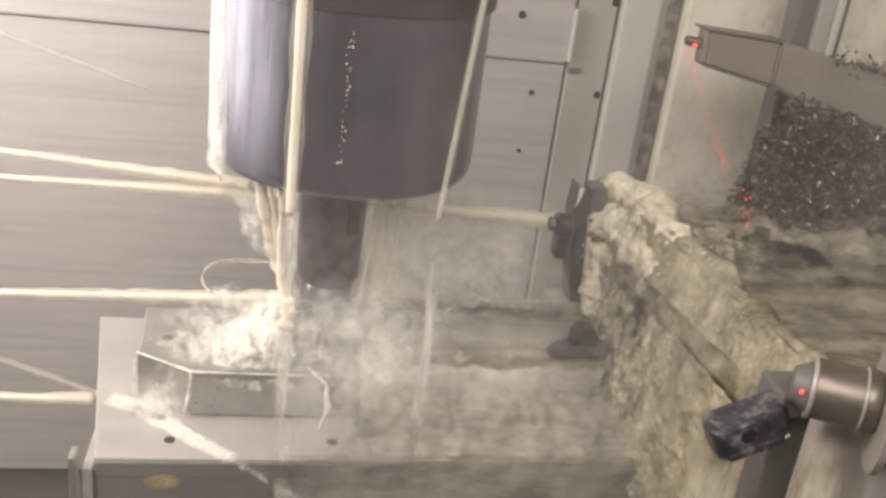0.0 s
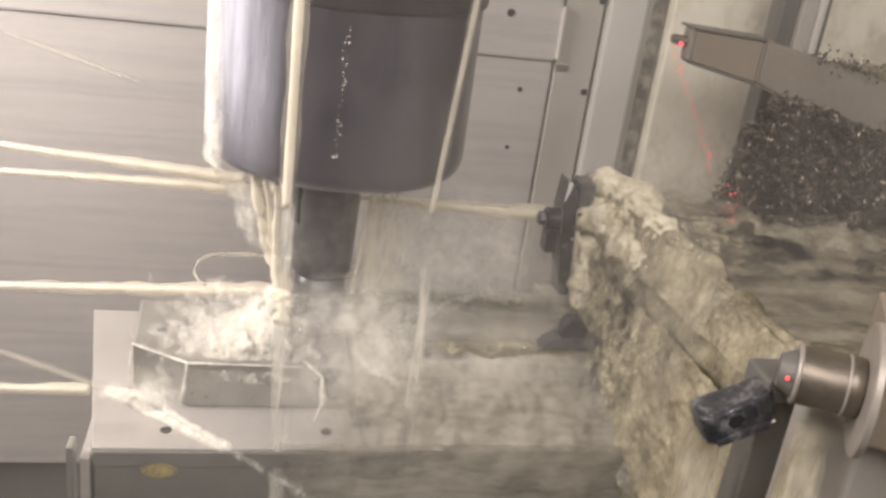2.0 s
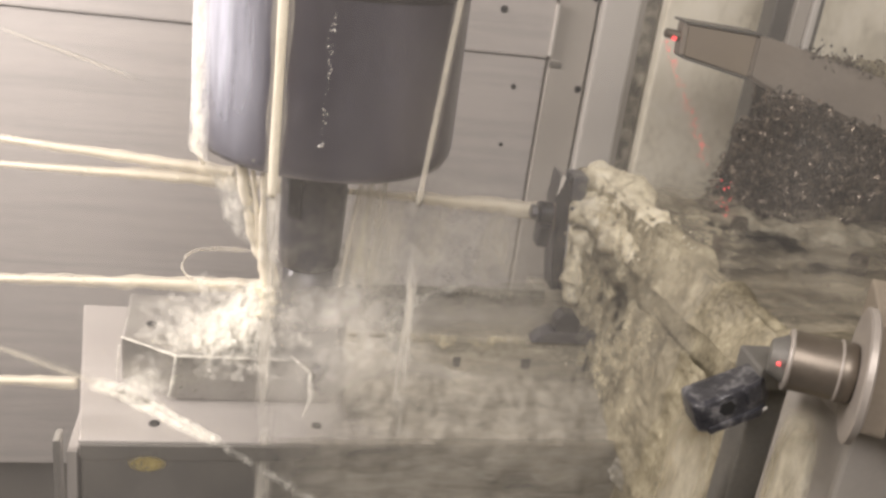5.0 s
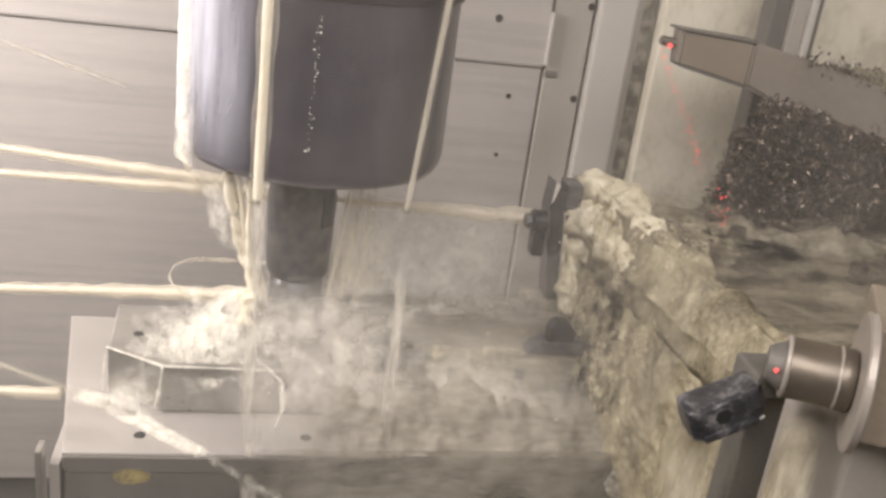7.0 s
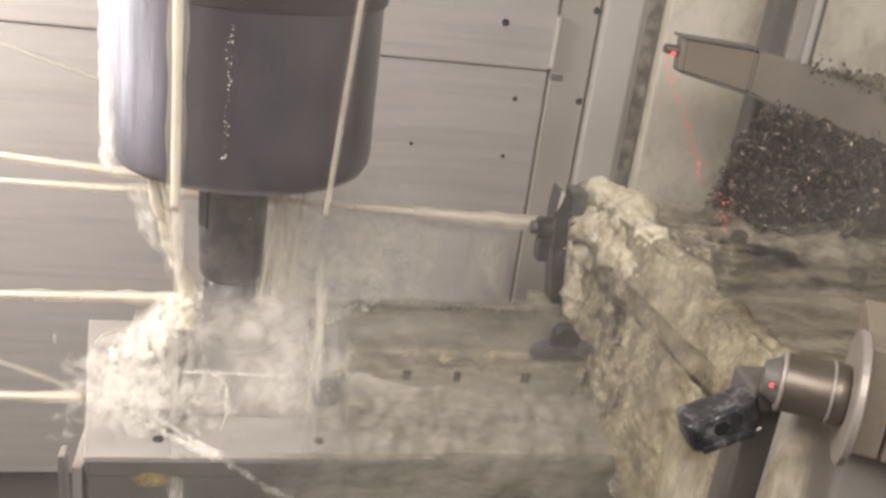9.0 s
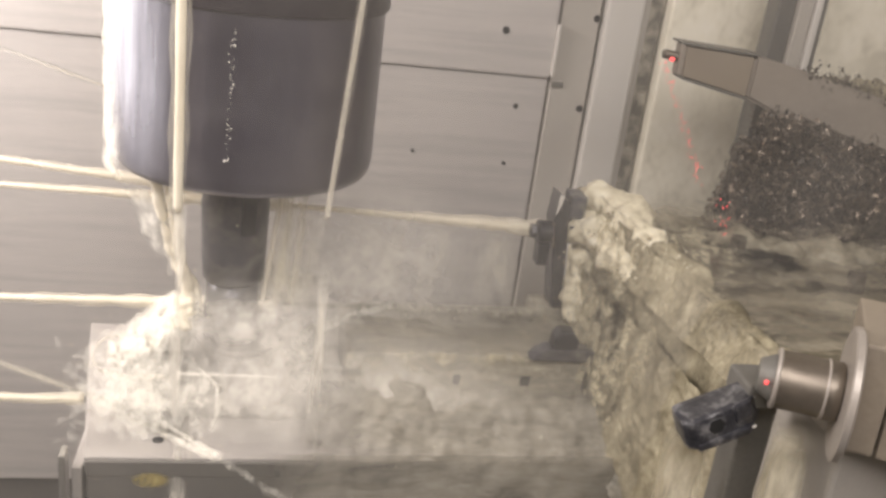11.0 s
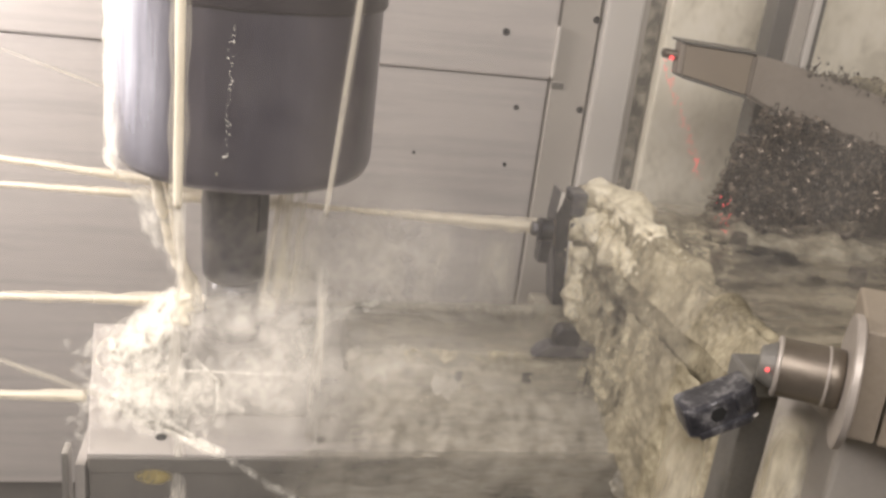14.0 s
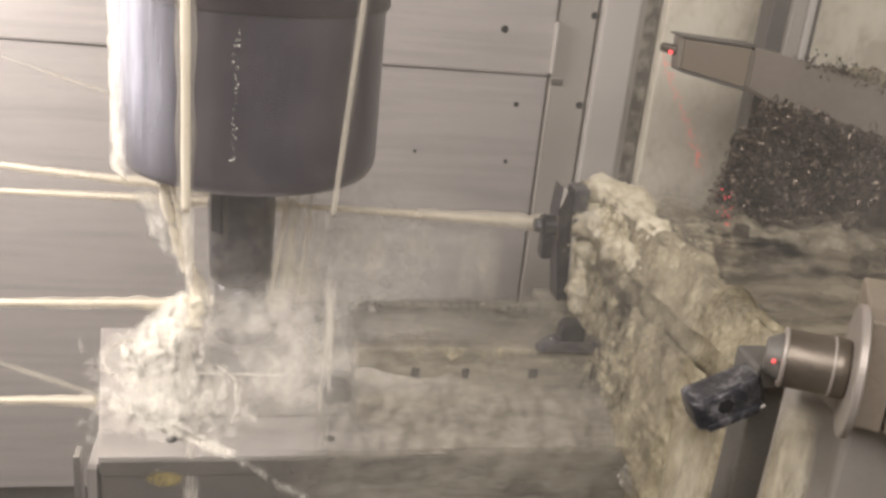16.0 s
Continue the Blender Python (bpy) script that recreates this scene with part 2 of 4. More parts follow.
# ---- builders ----
def link(name, bm, material, parent=None, smooth=False):
    me = bpy.data.meshes.new(name)
    bm.normal_update()
    bm.to_mesh(me)
    bm.free()
    me.materials.append(material)
    for p in me.polygons:
        p.use_smooth = smooth
    ob = new(name, me)
    if parent:
        ob.parent = parent
    return ob


def part(name, bm, material, parent, label="", smooth=False):
    return tagged(link(name, bm, material, parent, smooth), label)


def thing(name, label, category, group="", at=(0, 0, 0)):
    ob = new(name)
    ob.empty_display_size = 0.02
    ob.location = at
    return tagged(ob, label, category, group)


def box(lo, hi, bevel=0.002, bm=None):
    bm = bm or bmesh.new()
    r = bmesh.ops.create_cube(bm, size=1)
    size, mid = Vector(hi) - Vector(lo), (Vector(hi) + Vector(lo)) / 2
    for v in r["verts"]:
        v.co = Vector((v.co.x * size.x, v.co.y * size.y, v.co.z * size.z)) + mid
    if bevel:
        es = {e for v in r["verts"] for e in v.link_edges}
        bmesh.ops.bevel(bm, geom=list(es), offset=bevel, segments=2, affect="EDGES", profile=0.6)
    return bm


def prism(outline, z0, z1, bevel=0.002):
    """An upright prism over a plan outline."""
    bm = bmesh.new()
    lo = [bm.verts.new((x, y, z0)) for x, y in outline]
    hi = [bm.verts.new((x, y, z1)) for x, y in outline]
    n = len(outline)
    bm.faces.new(lo[::-1])
    bm.faces.new(hi)
    for i in range(n):
        bm.faces.new((lo[i], lo[(i + 1) % n], hi[(i + 1) % n], hi[i]))
    bmesh.ops.recalc_face_normals(bm, faces=bm.faces)
    if bevel:
        bmesh.ops.bevel(bm, geom=list(bm.edges), offset=bevel, segments=2, affect="EDGES", profile=0.6)
    return bm


def slab(outline, y0, y1, bevel=0.001):
    """A flat piece facing the door: an outline in x and z, with depth along y."""
    bm = prism([(x, -z) for x, z in outline], y0, y1, bevel)
    bm.transform(Matrix(((1, 0, 0, 0), (0, 0, 1, 0), (0, -1, 0, 0), (0, 0, 0, 1))))
    bmesh.ops.recalc_face_normals(bm, faces=bm.faces)
    return bm


def lathe(profile, n=48, m=None):
    """A body of revolution about z from (radius, z) pairs, closed at both ends."""
    bm = bmesh.new()
    rings = [[bm.verts.new((r * math.cos(a), r * math.sin(a), z)) for a in (2 * math.pi * i / n for i in range(n))] for r, z in profile]
    for a, b in zip(rings, rings[1:]):
        for i in range(n):
            bm.faces.new((a[i], a[(i + 1) % n], b[(i + 1) % n], b[i]))
    bm.faces.new(rings[0][::-1])
    bm.faces.new(rings[-1])
    bmesh.ops.recalc_face_normals(bm, faces=bm.faces)
    if m:
        bm.transform(m)
    return bm


def along(a, b):
    """The pose whose z axis runs from a to b."""
    return Matrix.Translation(a) @ (Vector(b) - Vector(a)).to_track_quat("Z", "Y").to_matrix().to_4x4()


def rod(a, b, r0, r1=None, n=24, edge=0.001):
    r1 = r0 if r1 is None else r1
    h = (Vector(b) - Vector(a)).length
    return lathe([(r0 - edge, 0), (r0, edge), (r1, h - edge), (r1 - edge, h)], n, along(a, b))


def stream(points, radii, n=10, rough=0.12, seed=0, step=0.004, scale=90, thick=None):
    """A ragged jet of liquid through the points."""
    pts = [Vector(p) for p in points]
    fine, rad = [], []
    for k in range(len(pts) - 1):
        steps = max(2, int((pts[k + 1] - pts[k]).length / step))
        for i in range(steps + (k == len(pts) - 2)):
            f = i / steps
            fine.append(pts[k].lerp(pts[k + 1], f))
            rad.append(radii[k] * (1 - f) + radii[k + 1] * f)
    bm = bmesh.new()
    lay = bm.verts.layers.float.new("thick")
    rings = []
    for k, p in enumerate(fine):
        d = (fine[min(k + 1, len(fine) - 1)] - fine[max(k - 1, 0)]).normalized()
        u = d.orthogonal().normalized()
        v = d.cross(u)
        ring = []
        for i in range(n):
            a = 2 * math.pi * i / n
            w = u * math.cos(a) + v * math.sin(a)
            q = p + w * rad[k]
            f = 1 + rough * noise.noise(Vector((q.x * scale * 0.5 + seed, q.y * scale * 0.5, q.z * scale * 0.5))) * 2
            ring.append(bm.verts.new(p + w * rad[k] * max(0.2, f)))
            ring[-1][lay] = thick(k / len(fine)) if thick else 1.0
        rings.append(ring)
    for a, b in zip(rings, rings[1:]):
        for i in range(n):
            bm.faces.new((a[i], a[(i + 1) % n], b[(i + 1) % n], b[i]))
    bm.faces.new(rings[0][::-1])
    bm.faces.new(rings[-1])
    return bm


def rough_body(points, wide, high, n=28, seed=0, step=0.003, bumps=((30, 0.005), (95, 0.0028), (240, 0.0014))):
    """A bank of froth along a line: an oval section with bulges at three sizes, in metres."""
    pts = [Vector(p) for p in points]
    fine = []
    for k in range(len(pts) - 1):
        steps = max(2, int((pts[k + 1] - pts[k]).length / step))
        for i in range(steps + (k == len(pts) - 2)):
            f = i / steps
            fine.append((pts[k].lerp(pts[k + 1], f), wide[k] * (1 - f) + wide[k + 1] * f, high[k] * (1 - f) + high[k + 1] * f))
    bm = bmesh.new()
    lay = bm.verts.layers.float.new("thick")
    rings = []
    for k, (p, a, b) in enumerate(fine):
        d = (fine[min(k + 1, len(fine) - 1)][0] - fine[max(k - 1, 0)][0]).normalized()
        u = d.cross(Vector((0, 0, 1))).normalized()
        v = u.cross(d)
        ring = []
        for i in range(n):
            t = 2 * math.pi * i / n
            w = u * (math.cos(t) * a) + v * (math.sin(t) * b)
            q = p + w
            h = sum(m * noise.noise(q * s + Vector((seed, seed * 0.7, 0))) for s, m in bumps)
            ring.append(bm.verts.new(q + w.normalized() * h * 1.6))
            ring[-1][lay] = 1.0
        rings.append(ring)
    for a, b in zip(rings, rings[1:]):
        for i in range(n):
            bm.faces.new((a[i], a[(i + 1) % n], b[(i + 1) % n], b[i]))
    bm.faces.new(rings[0][::-1])
    bm.faces.new(rings[-1])
    bmesh.ops.recalc_face_normals(bm, faces=bm.faces)
    return bm


def fizz(points, spread, count, small, large, seed=0):
    """Flecks of froth and drops strewn along a line."""
    rnd = random.Random(seed)
    pts = [Vector(p) for p in points]
    verts, faces = [], []
    form = [Vector(c).normalized() for c in ((1, 0, 0), (-1, 0, 0), (0, 1, 0), (0, -1, 0), (0, 0, 1), (0, 0, -1))]
    tri = ((0, 2, 4), (2, 1, 4), (1, 3, 4), (3, 0, 4), (2, 0, 5), (1, 2, 5), (3, 1, 5), (0, 3, 5))
    for _ in range(count):
        k = rnd.randrange(len(pts) - 1)
        c = pts[k].lerp(pts[k + 1], rnd.random()) + Vector((rnd.gauss(0, spread[0]), rnd.gauss(0, spread[1]), rnd.gauss(0, spread[2])))
        r = small * (large / small) ** (rnd.random() ** 2)
        b = len(verts)
        verts += [c + Vector((v.x * r * rnd.uniform(0.7, 1.3), v.y * r, v.z * r * rnd.uniform(0.7, 1.5))) for v in form]
        faces += [tuple(b + i for i in f) for f in tri]
    me = bpy.data.meshes.new("flecks")
    me.from_pydata(verts, [], faces)
    bm = bmesh.new()
    bm.from_mesh(me)
    bpy.data.meshes.remove(me)
    lay = bm.verts.layers.float.new("thick")
    for v in bm.verts:
        v[lay] = 1.0
    return bm


def puff(centre, a, b, seed=0, lean=0.0, gain=1.0, power=1.2):
    """A soft upright cloud of spray, thick in the middle and thinning out."""
    x, y, z = centre
    return sheet([(x - a, y + lean, z + b), (x + a, y + lean, z + b), (x - a, y - lean, z - b), (x + a, y - lean, z - b)], 22, 22, 0.02 * min(a, b), seed, 30,
                 lambda u, w: gain * max(0.0, 1 - 2 * math.hypot(u - 0.5, w - 0.5)) ** power)


def lump(centre, size, seed=0, sub=4, rough=0.35, scale=3.0, bm=None):
    """A clot of foam: a rounded body with two scales of bulges."""
    bm = bm or bmesh.new()
    lay = bm.verts.layers.float.get("thick") or bm.verts.layers.float.new("thick")
    r = bmesh.ops.create_icosphere(bm, subdivisions=sub, radius=1)
    for v in r["verts"]:
        d = v.co.normalized()
        f = 1 + rough * noise.noise(d * scale + Vector((seed, 0, 0))) + rough * 0.4 * noise.noise(d * scale * 3.1 + Vector((0, seed, 0)))
        v.co = Vector((d.x * f * size[0], d.y * f * size[1], d.z * f * size[2])) + Vector(centre)
        v[lay] = 1.0
    return bm


def sheet(corners, nu, nv, swell=0.006, seed=0, scale=40.0, thick=None):
    """A rippled sheet of liquid between four corners (a, b along the top, c, d along the bottom)."""
    a, b, c, d = (Vector(p) for p in corners)
    bm = bmesh.new()
    lay = bm.verts.layers.float.new("thick")
    nor = (b - a).cross(c - a).normalized()
    grid = []
    for j in range(nv + 1):
        row = []
        for i in range(nu + 1):
            u, w = i / nu, j / nv
            p = (a.lerp(b, u)).lerp(c.lerp(d, u), w)
            h = noise.noise(Vector((p.x * scale + seed, p.y * scale, p.z * scale * 0.6))) + 0.5 * noise.noise(Vector((p.x * scale * 2.7, p.y * scale * 2.7 + seed, p.z * scale * 1.4))) + 0.3 * noise.noise(p * scale * 6.3)
            v = bm.verts.new(p + nor * swell * h)
            v[lay] = (thick or (lambda u, w: 1.0))(u, w)
            row.append(v)
        grid.append(row)
    for j in range(nv):
        for i in range(nu):
            bm.faces.new((grid[j][i], grid[j][i + 1], grid[j + 1][i + 1], grid[j + 1][i]))
    return bm


def soft_edge(u, w):
    return max(0.0, min(1, 5 * u, 5 * (1 - u)) * min(1, 5 * w, 5 * (1 - w)))


TABLE = []      # all that rides on the table


def rides(ob):
    TABLE.append(ob)
    return ob


# ---- enclosure ----
def wall(name, lo, hi, material, label, bevel=0.0):
    return tagged(link(name, box(lo, hi, bevel), material), label, "wall", kind="structure")


floor = tagged(link("floor", box((-1.1, -1.2, -0.62), (1.3, 0.9, -0.55), 0), SIDE), "dark wet machine floor", "floor", kind="structure")
ceiling = tagged(link("ceiling", box((-1.1, -1.2, 1.0), (1.3, 0.9, 1.05), 0), PANEL), "painted machine roof", "ceiling", kind="structure")
wall("wall_west", (-1.1, -1.2, -0.55), (-1.05, 0.9, 1.0), PANEL, "painted sheet enclosure wall")
wall("wall_east", (1.25, -1.2, -0.55), (1.3, 0.9, 1.0), PANEL, "painted sheet enclosure wall")
wall("wall_south", (-1.05, -1.2, -0.55), (1.25, -1.15, 1.0), PANEL, "painted sheet enclosure door side")
wall_north = wall("wall_north", (-1.05, 0.36, -0.55), (1.25, 0.40, 1.0), FILM, "foam splashed rear sheet wall")


def way_cover():
    """Overlapping brushed plates behind the spindle, the upper ones proud of the lower."""
    cover = thing("way_cover", "brushed steel telescopic way cover plates behind the spindle", "way cover")
    part("lower_plate", box((-1.0, 0.304, -0.345), (0.257, 0.330, 0.200), 0.002), BRUSHED, cover)
    part("upper_plate", box((-1.0, 0.298, 0.2015), (0.257, 0.330, 0.62), 0.003), BRUSHED, cover)
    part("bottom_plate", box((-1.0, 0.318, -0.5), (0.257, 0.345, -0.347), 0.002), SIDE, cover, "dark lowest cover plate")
    part("end_strip", box((0.2595, 0.301, -0.5), (0.304, 0.330, 0.62), 0.002), PANEL, cover)
    part("upright_lip", box((0.256, 0.292, 0.205), (0.2595, 0.325, 0.262), 0.001), STRIP, cover)
    # thin dark block laid in as the soft shadow right of the plate corner
    part("corner_shadow", box((0.2600, 0.2985, 0.192), (0.274, 0.302, 0.199), 0.001), SIDE, cover)
    for x, y, z, r in ((0.199, 0.298, 0.250, 0.0042), (0.224, 0.304, 0.166, 0.003), (0.3005, 0.301, 0.272, 0.004), (0.2985, 0.301, 0.170, 0.004), (0.220, 0.304, 0.098, 0.0025), (0.112, 0.304, 0.105, 0.002)):
        part("screw_hole", rod((x, y + 0.002, z), (x, y - 0.0012, z), r, n=14, edge=0.0004), HOLE, cover)
    return cover


way_cover()
rail_trim = tagged(link("trim_rail", box((0.3075, 0.290, -0.5), (0.350, 0.335, 0.62), 0.003), STRIP), "white painted upright guide trim", "trim", kind="structure")
# the trim's shadow side: its shade is put in as grey colour
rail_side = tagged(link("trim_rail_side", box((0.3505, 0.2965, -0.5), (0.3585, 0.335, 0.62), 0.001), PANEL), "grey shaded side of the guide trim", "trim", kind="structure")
wiper = tagged(link("trim_wiper", box((0.359, 0.300, -0.5), (0.376, 0.340, 0.62), 0.002), DARKGAP), "dark chip crusted wiper strip", "trim", kind="structure")


# ---- spindle ----
def spindle_head():
    head = thing("milling_spindle", "dark blue-grey wet steel machine spindle nose", "spindle")
    R = 0.0985
    part("housing", lathe([(R - 0.012, 0.0), (R - 0.004, 0.0015), (R - 0.001, 0.007), (R, 0.014), (R, 0.125), (R + 0.001, 0.128), (R + 0.001, 0.6)], 96, pose(0, 0, 0.1725)), SPINDLE, head, smooth=True)
    part("band", lathe([(R + 0.0015, 0), (R + 0.003, 0.002), (R + 0.003, 0.3), (R + 0.0015, 0.302)], 96, pose(0, 0, 0.299)), BAND, head, "dark upper spindle band", smooth=True)
    part("nose_ring", lathe([(0.030, -0.004), (0.050, -0.003), (0.054, 0.0), (0.054, 0.006), (0.03, 0.007)], 64, pose(-0.004, 0, 0.1705)), TOOL, head, smooth=True)
    holder = part("tool_holder", lathe([(0.0225, 0.0), (0.0245, 0.003), (0.0255, 0.02), (0.0268, 0.06), (0.0272, 0.066), (0.0262, 0.068), (0.0262, 0.102)], 48, pose(0, 0, 0.072)), TOOL, head, "dark steel tool holder", smooth=True)
    holder.location = (-0.005, 0, 0)
    for k in range(2):
        bm = box((-0.006, 0.0235, 0.118), (0.006, 0.0278, 0.150), 0.001)
        bm.transform(pose(0, 0, 0, 0, 0, 180 * k + 35))
        part("drive_key", bm, BLACK, holder)
    cutter = part("cutter", lathe([(0.021, 0.0), (0.0240, 0.003), (0.0240, 0.044), (0.0215, 0.050), (0.0205, 0.072)], 32, pose(0, 0, 0.002)), BLACK, head, "milling cutter wrapped in coolant", smooth=True)
    cutter.location = (-0.005, 0, 0)
    for k in range(4):
        bm = box((0.018, -0.004, 0.0), (0.0258, 0.004, 0.022), 0.0008)
        bm.transform(pose(0, 0, 0, 0, 0, 90 * k + 23))
        part("insert", bm, CHROME, cutter)
    # running water film; its bluish white also stands in for reflected light
    bm = bmesh.new()
    lay = bm.verts.layers.float.new("thick")
    rows = []
    for j in range(31):
        z = 0.180 + 0.3 * j / 30
        row = []
        for i in range(25):
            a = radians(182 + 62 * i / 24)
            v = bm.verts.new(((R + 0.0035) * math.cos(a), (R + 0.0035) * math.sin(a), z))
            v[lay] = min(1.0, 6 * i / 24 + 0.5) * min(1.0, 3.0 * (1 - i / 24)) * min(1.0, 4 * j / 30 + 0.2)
            row.append(v)
        rows.append(row)
    for j in range(30):
        for i in range(24):
            bm.faces.new((rows[j][i], rows[j][i + 1], rows[j + 1][i + 1], rows[j + 1][i]))
    part("water_film_sheen", bm, WASH, head, "milky water film with a painted pale bluish sheen", True)
    return head, holder, cutter


head, holder, cutter = spindle_head()
RIDERS = [head]          # all that travels with the spindle
SPINNERS = []            # straight streams that turn about their own line


# ---- setting behind and beside the table ----
side_panel = tagged(link("wall_side_panel", box((0.3775, 0.283, -0.5), (1.24, 0.345, 0.62), 0.003), FILM), "cream foam splashed side wall panel", "wall", kind="structure")
cover_post = rides(thing("cover_post", "dark upright cover post with a pale edge, splashed", "post"))
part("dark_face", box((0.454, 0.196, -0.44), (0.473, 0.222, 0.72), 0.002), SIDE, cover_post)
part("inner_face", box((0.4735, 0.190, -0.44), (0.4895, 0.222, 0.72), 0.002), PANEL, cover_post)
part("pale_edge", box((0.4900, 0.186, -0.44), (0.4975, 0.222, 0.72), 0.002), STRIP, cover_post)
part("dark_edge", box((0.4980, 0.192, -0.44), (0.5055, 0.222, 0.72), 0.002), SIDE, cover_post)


# ---- fixture and workpiece ----
def fixture_plate():
    ob = rides(thing("fixture_plate", "light machined steel fixture base plate with dark front, splashed", "fixture plate"))
    part("top", prism([(-0.168, -0.123), (0.30, -0.123), (0.30, 0.09), (-0.200, 0.09)], -0.034, -0.02, 0.0015), PLATE, ob)
    # skirt and lip carry the front's shade in a darker colour than the top
    part("skirt", box((-0.1665, -0.1245, -0.32), (0.30, 0.08, -0.0345), 0.002), SIDE, ob, "front face coloured dark for its shade")
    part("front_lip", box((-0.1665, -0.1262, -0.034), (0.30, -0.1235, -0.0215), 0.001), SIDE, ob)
    for k, x in enumerate((-0.119, 0.0)):
        part("bolt_hole", rod((x, -0.100, -0.022), (x, -0.100, -0.0192), 0.0042, n=16, edge=0.0004), HOLE, ob)
    part("side_sheet", box((-0.1755, -0.128, -0.32), (-0.1685, 0.02, -0.026), 0.001), PLATE, ob, "bright bare side sheet")
    part("side_rib", box((-0.183, -0.135, -0.32), (-0.1785, -0.120, -0.012), 0.001), WET, ob)
    bm = sheet([(-0.136, -0.1268, -0.029), (-0.106, -0.1268, -0.030), (-0.134, -0.1268, -0.044), (-0.108, -0.1268, -0.044)], 18, 12, 0.0005, 3, 60, lambda u, w: 1.3 * max(0.0, 1 - 2 * math.hypot(u - 0.5, w - 0.5)) ** 0.5)
    part("stain", bm, STAINED, ob, "yellow coolant stain", smooth=True)
    return ob


def workpiece():
    ob = rides(thing("workpiece", "grey wet metal block with chamfered corner, being milled", "workpiece"))
    part("block", prism([(-0.106, -0.068), (0.018, -0.068), (0.018, 0.036), (-0.153, 0.036), (-0.150, -0.040)], -0.02, 0.0195, 0.0025), WET, ob)
    part("boss", lathe([(0.034, 0), (0.036, 0.003), (0.036, 0.006), (0.028, 0.006), (0.027, 0.003)], 40, pose(-0.065, -0.005, 0.0185)), WET, ob)
    part("bore", rod((-0.13, -0.018, 0.018), (-0.13, -0.018, 0.0202), 0.004, n=16, edge=0.0003), HOLE, ob)
    # black round piece put in for the dark gap between block and vise
    part("dark_gap_plug", rod((0.006, -0.075, 0.005), (0.006, -0.055, 0.005), 0.012, n=20), BLACK, ob, "black round piece for the dark gap beside the vise")
    part("drip_edge", stream([(-0.151, -0.041, 0.0195), (-0.107, -0.0685, 0.0195), (-0.02, -0.0695, 0.0190)], [0.0006, 0.0011, 0.0003], 8, 0.6, 2, 0.002), SPLASH, ob, "bright running coolant edge", True)
    part("drip", stream([(-0.107, -0.069, 0.019), (-0.109, -0.070, -0.002), (-0.112, -0.070, -0.018)], [0.0010, 0.0015, 0.0009], 8, 0.5, 4, 0.002), SPLASH, ob, "", True)
    part("end_drip", stream([(-0.1515, -0.041, 0.012), (-0.1535, -0.043, -0.018)], [0.0012, 0.0008], 8, 0.5, 5, 0.002), SPLASH, ob, "", True)
    return ob


def vise():
    ob = rides(thing("vise", "foam covered grey steel machine vise with bolt holes", "vise"))
    part("body", box((0.0205, -0.060, -0.02), (0.262, 0.030, 0.0385), 0.003), FLOW, ob)
    part("front_ledge", box((0.022, -0.085, -0.02), (0.262, -0.0605, 0.003), 0.003), FLOW, ob)
    part("jaw", box((0.026, 0.006, 0.0390), (0.190, 0.028, 0.0435), 0.0015), WET, ob, "wet serrated jaw")
    rnd = random.Random(21)
    for k in range(19):
        x = 0.030 + 0.0082 * k + rnd.uniform(-0.001, 0.001)
        bm = box((-0.0019, -0.002, -0.001), (0.0019, 0.002, 0.0035 + rnd.uniform(0, 0.002)), 0.0006)
        bm.transform(pose(x, 0.0085, 0.0438, 0, rnd.uniform(-20, 20), rnd.uniform(-30, 30)))
        # every fourth tooth is coloured white for the glints along the jaw
        part("tooth", bm, STRIP if k % 4 == 1 else WET, ob)
    bm = slab([(-0.003, -0.004), (0.003, -0.003), (0.0015, 0.006), (-0.003, 0.005)], -0.002, 0.002, 0.0008)
    bm.transform(pose(0.0385, 0.000, 0.0455, 0, -20, 10))
    part("bent_tooth", bm, STRIP, ob, "bright bent tooth")
    for x, w in ((0.070, 0.0035), (0.112, 0.003), (0.170, 0.004), (0.229, 0.0045)):
        part("bolt_hole", box((x - w, -0.0612, 0.0125), (x + w, -0.0595, 0.0215), 0.0008), HOLE, ob)
    part("slot", box((0.215, -0.0608, 0.010), (0.222, -0.0595, 0.026), 0.001), TOOL, ob)
    part("foam_run", sheet([(0.058, -0.0615, 0.0425), (0.172, -0.0615, 0.0425), (0.058, -0.0635, 0.0255), (0.172, -0.0635, 0.0270)], 60, 14, 0.0008, 51, 60, lambda u, w: (0.80 + 0.22 * math.sin(19 * u + 1)) * min(1.0, 0.5 + 5 * u, 0.5 + 5 * (1 - u)) * min(1.0, 0.6 + 4 * w, 0.35 + 1.4 * (1 - w))), CREAM, ob, "hanging cream foam", True)
    return ob


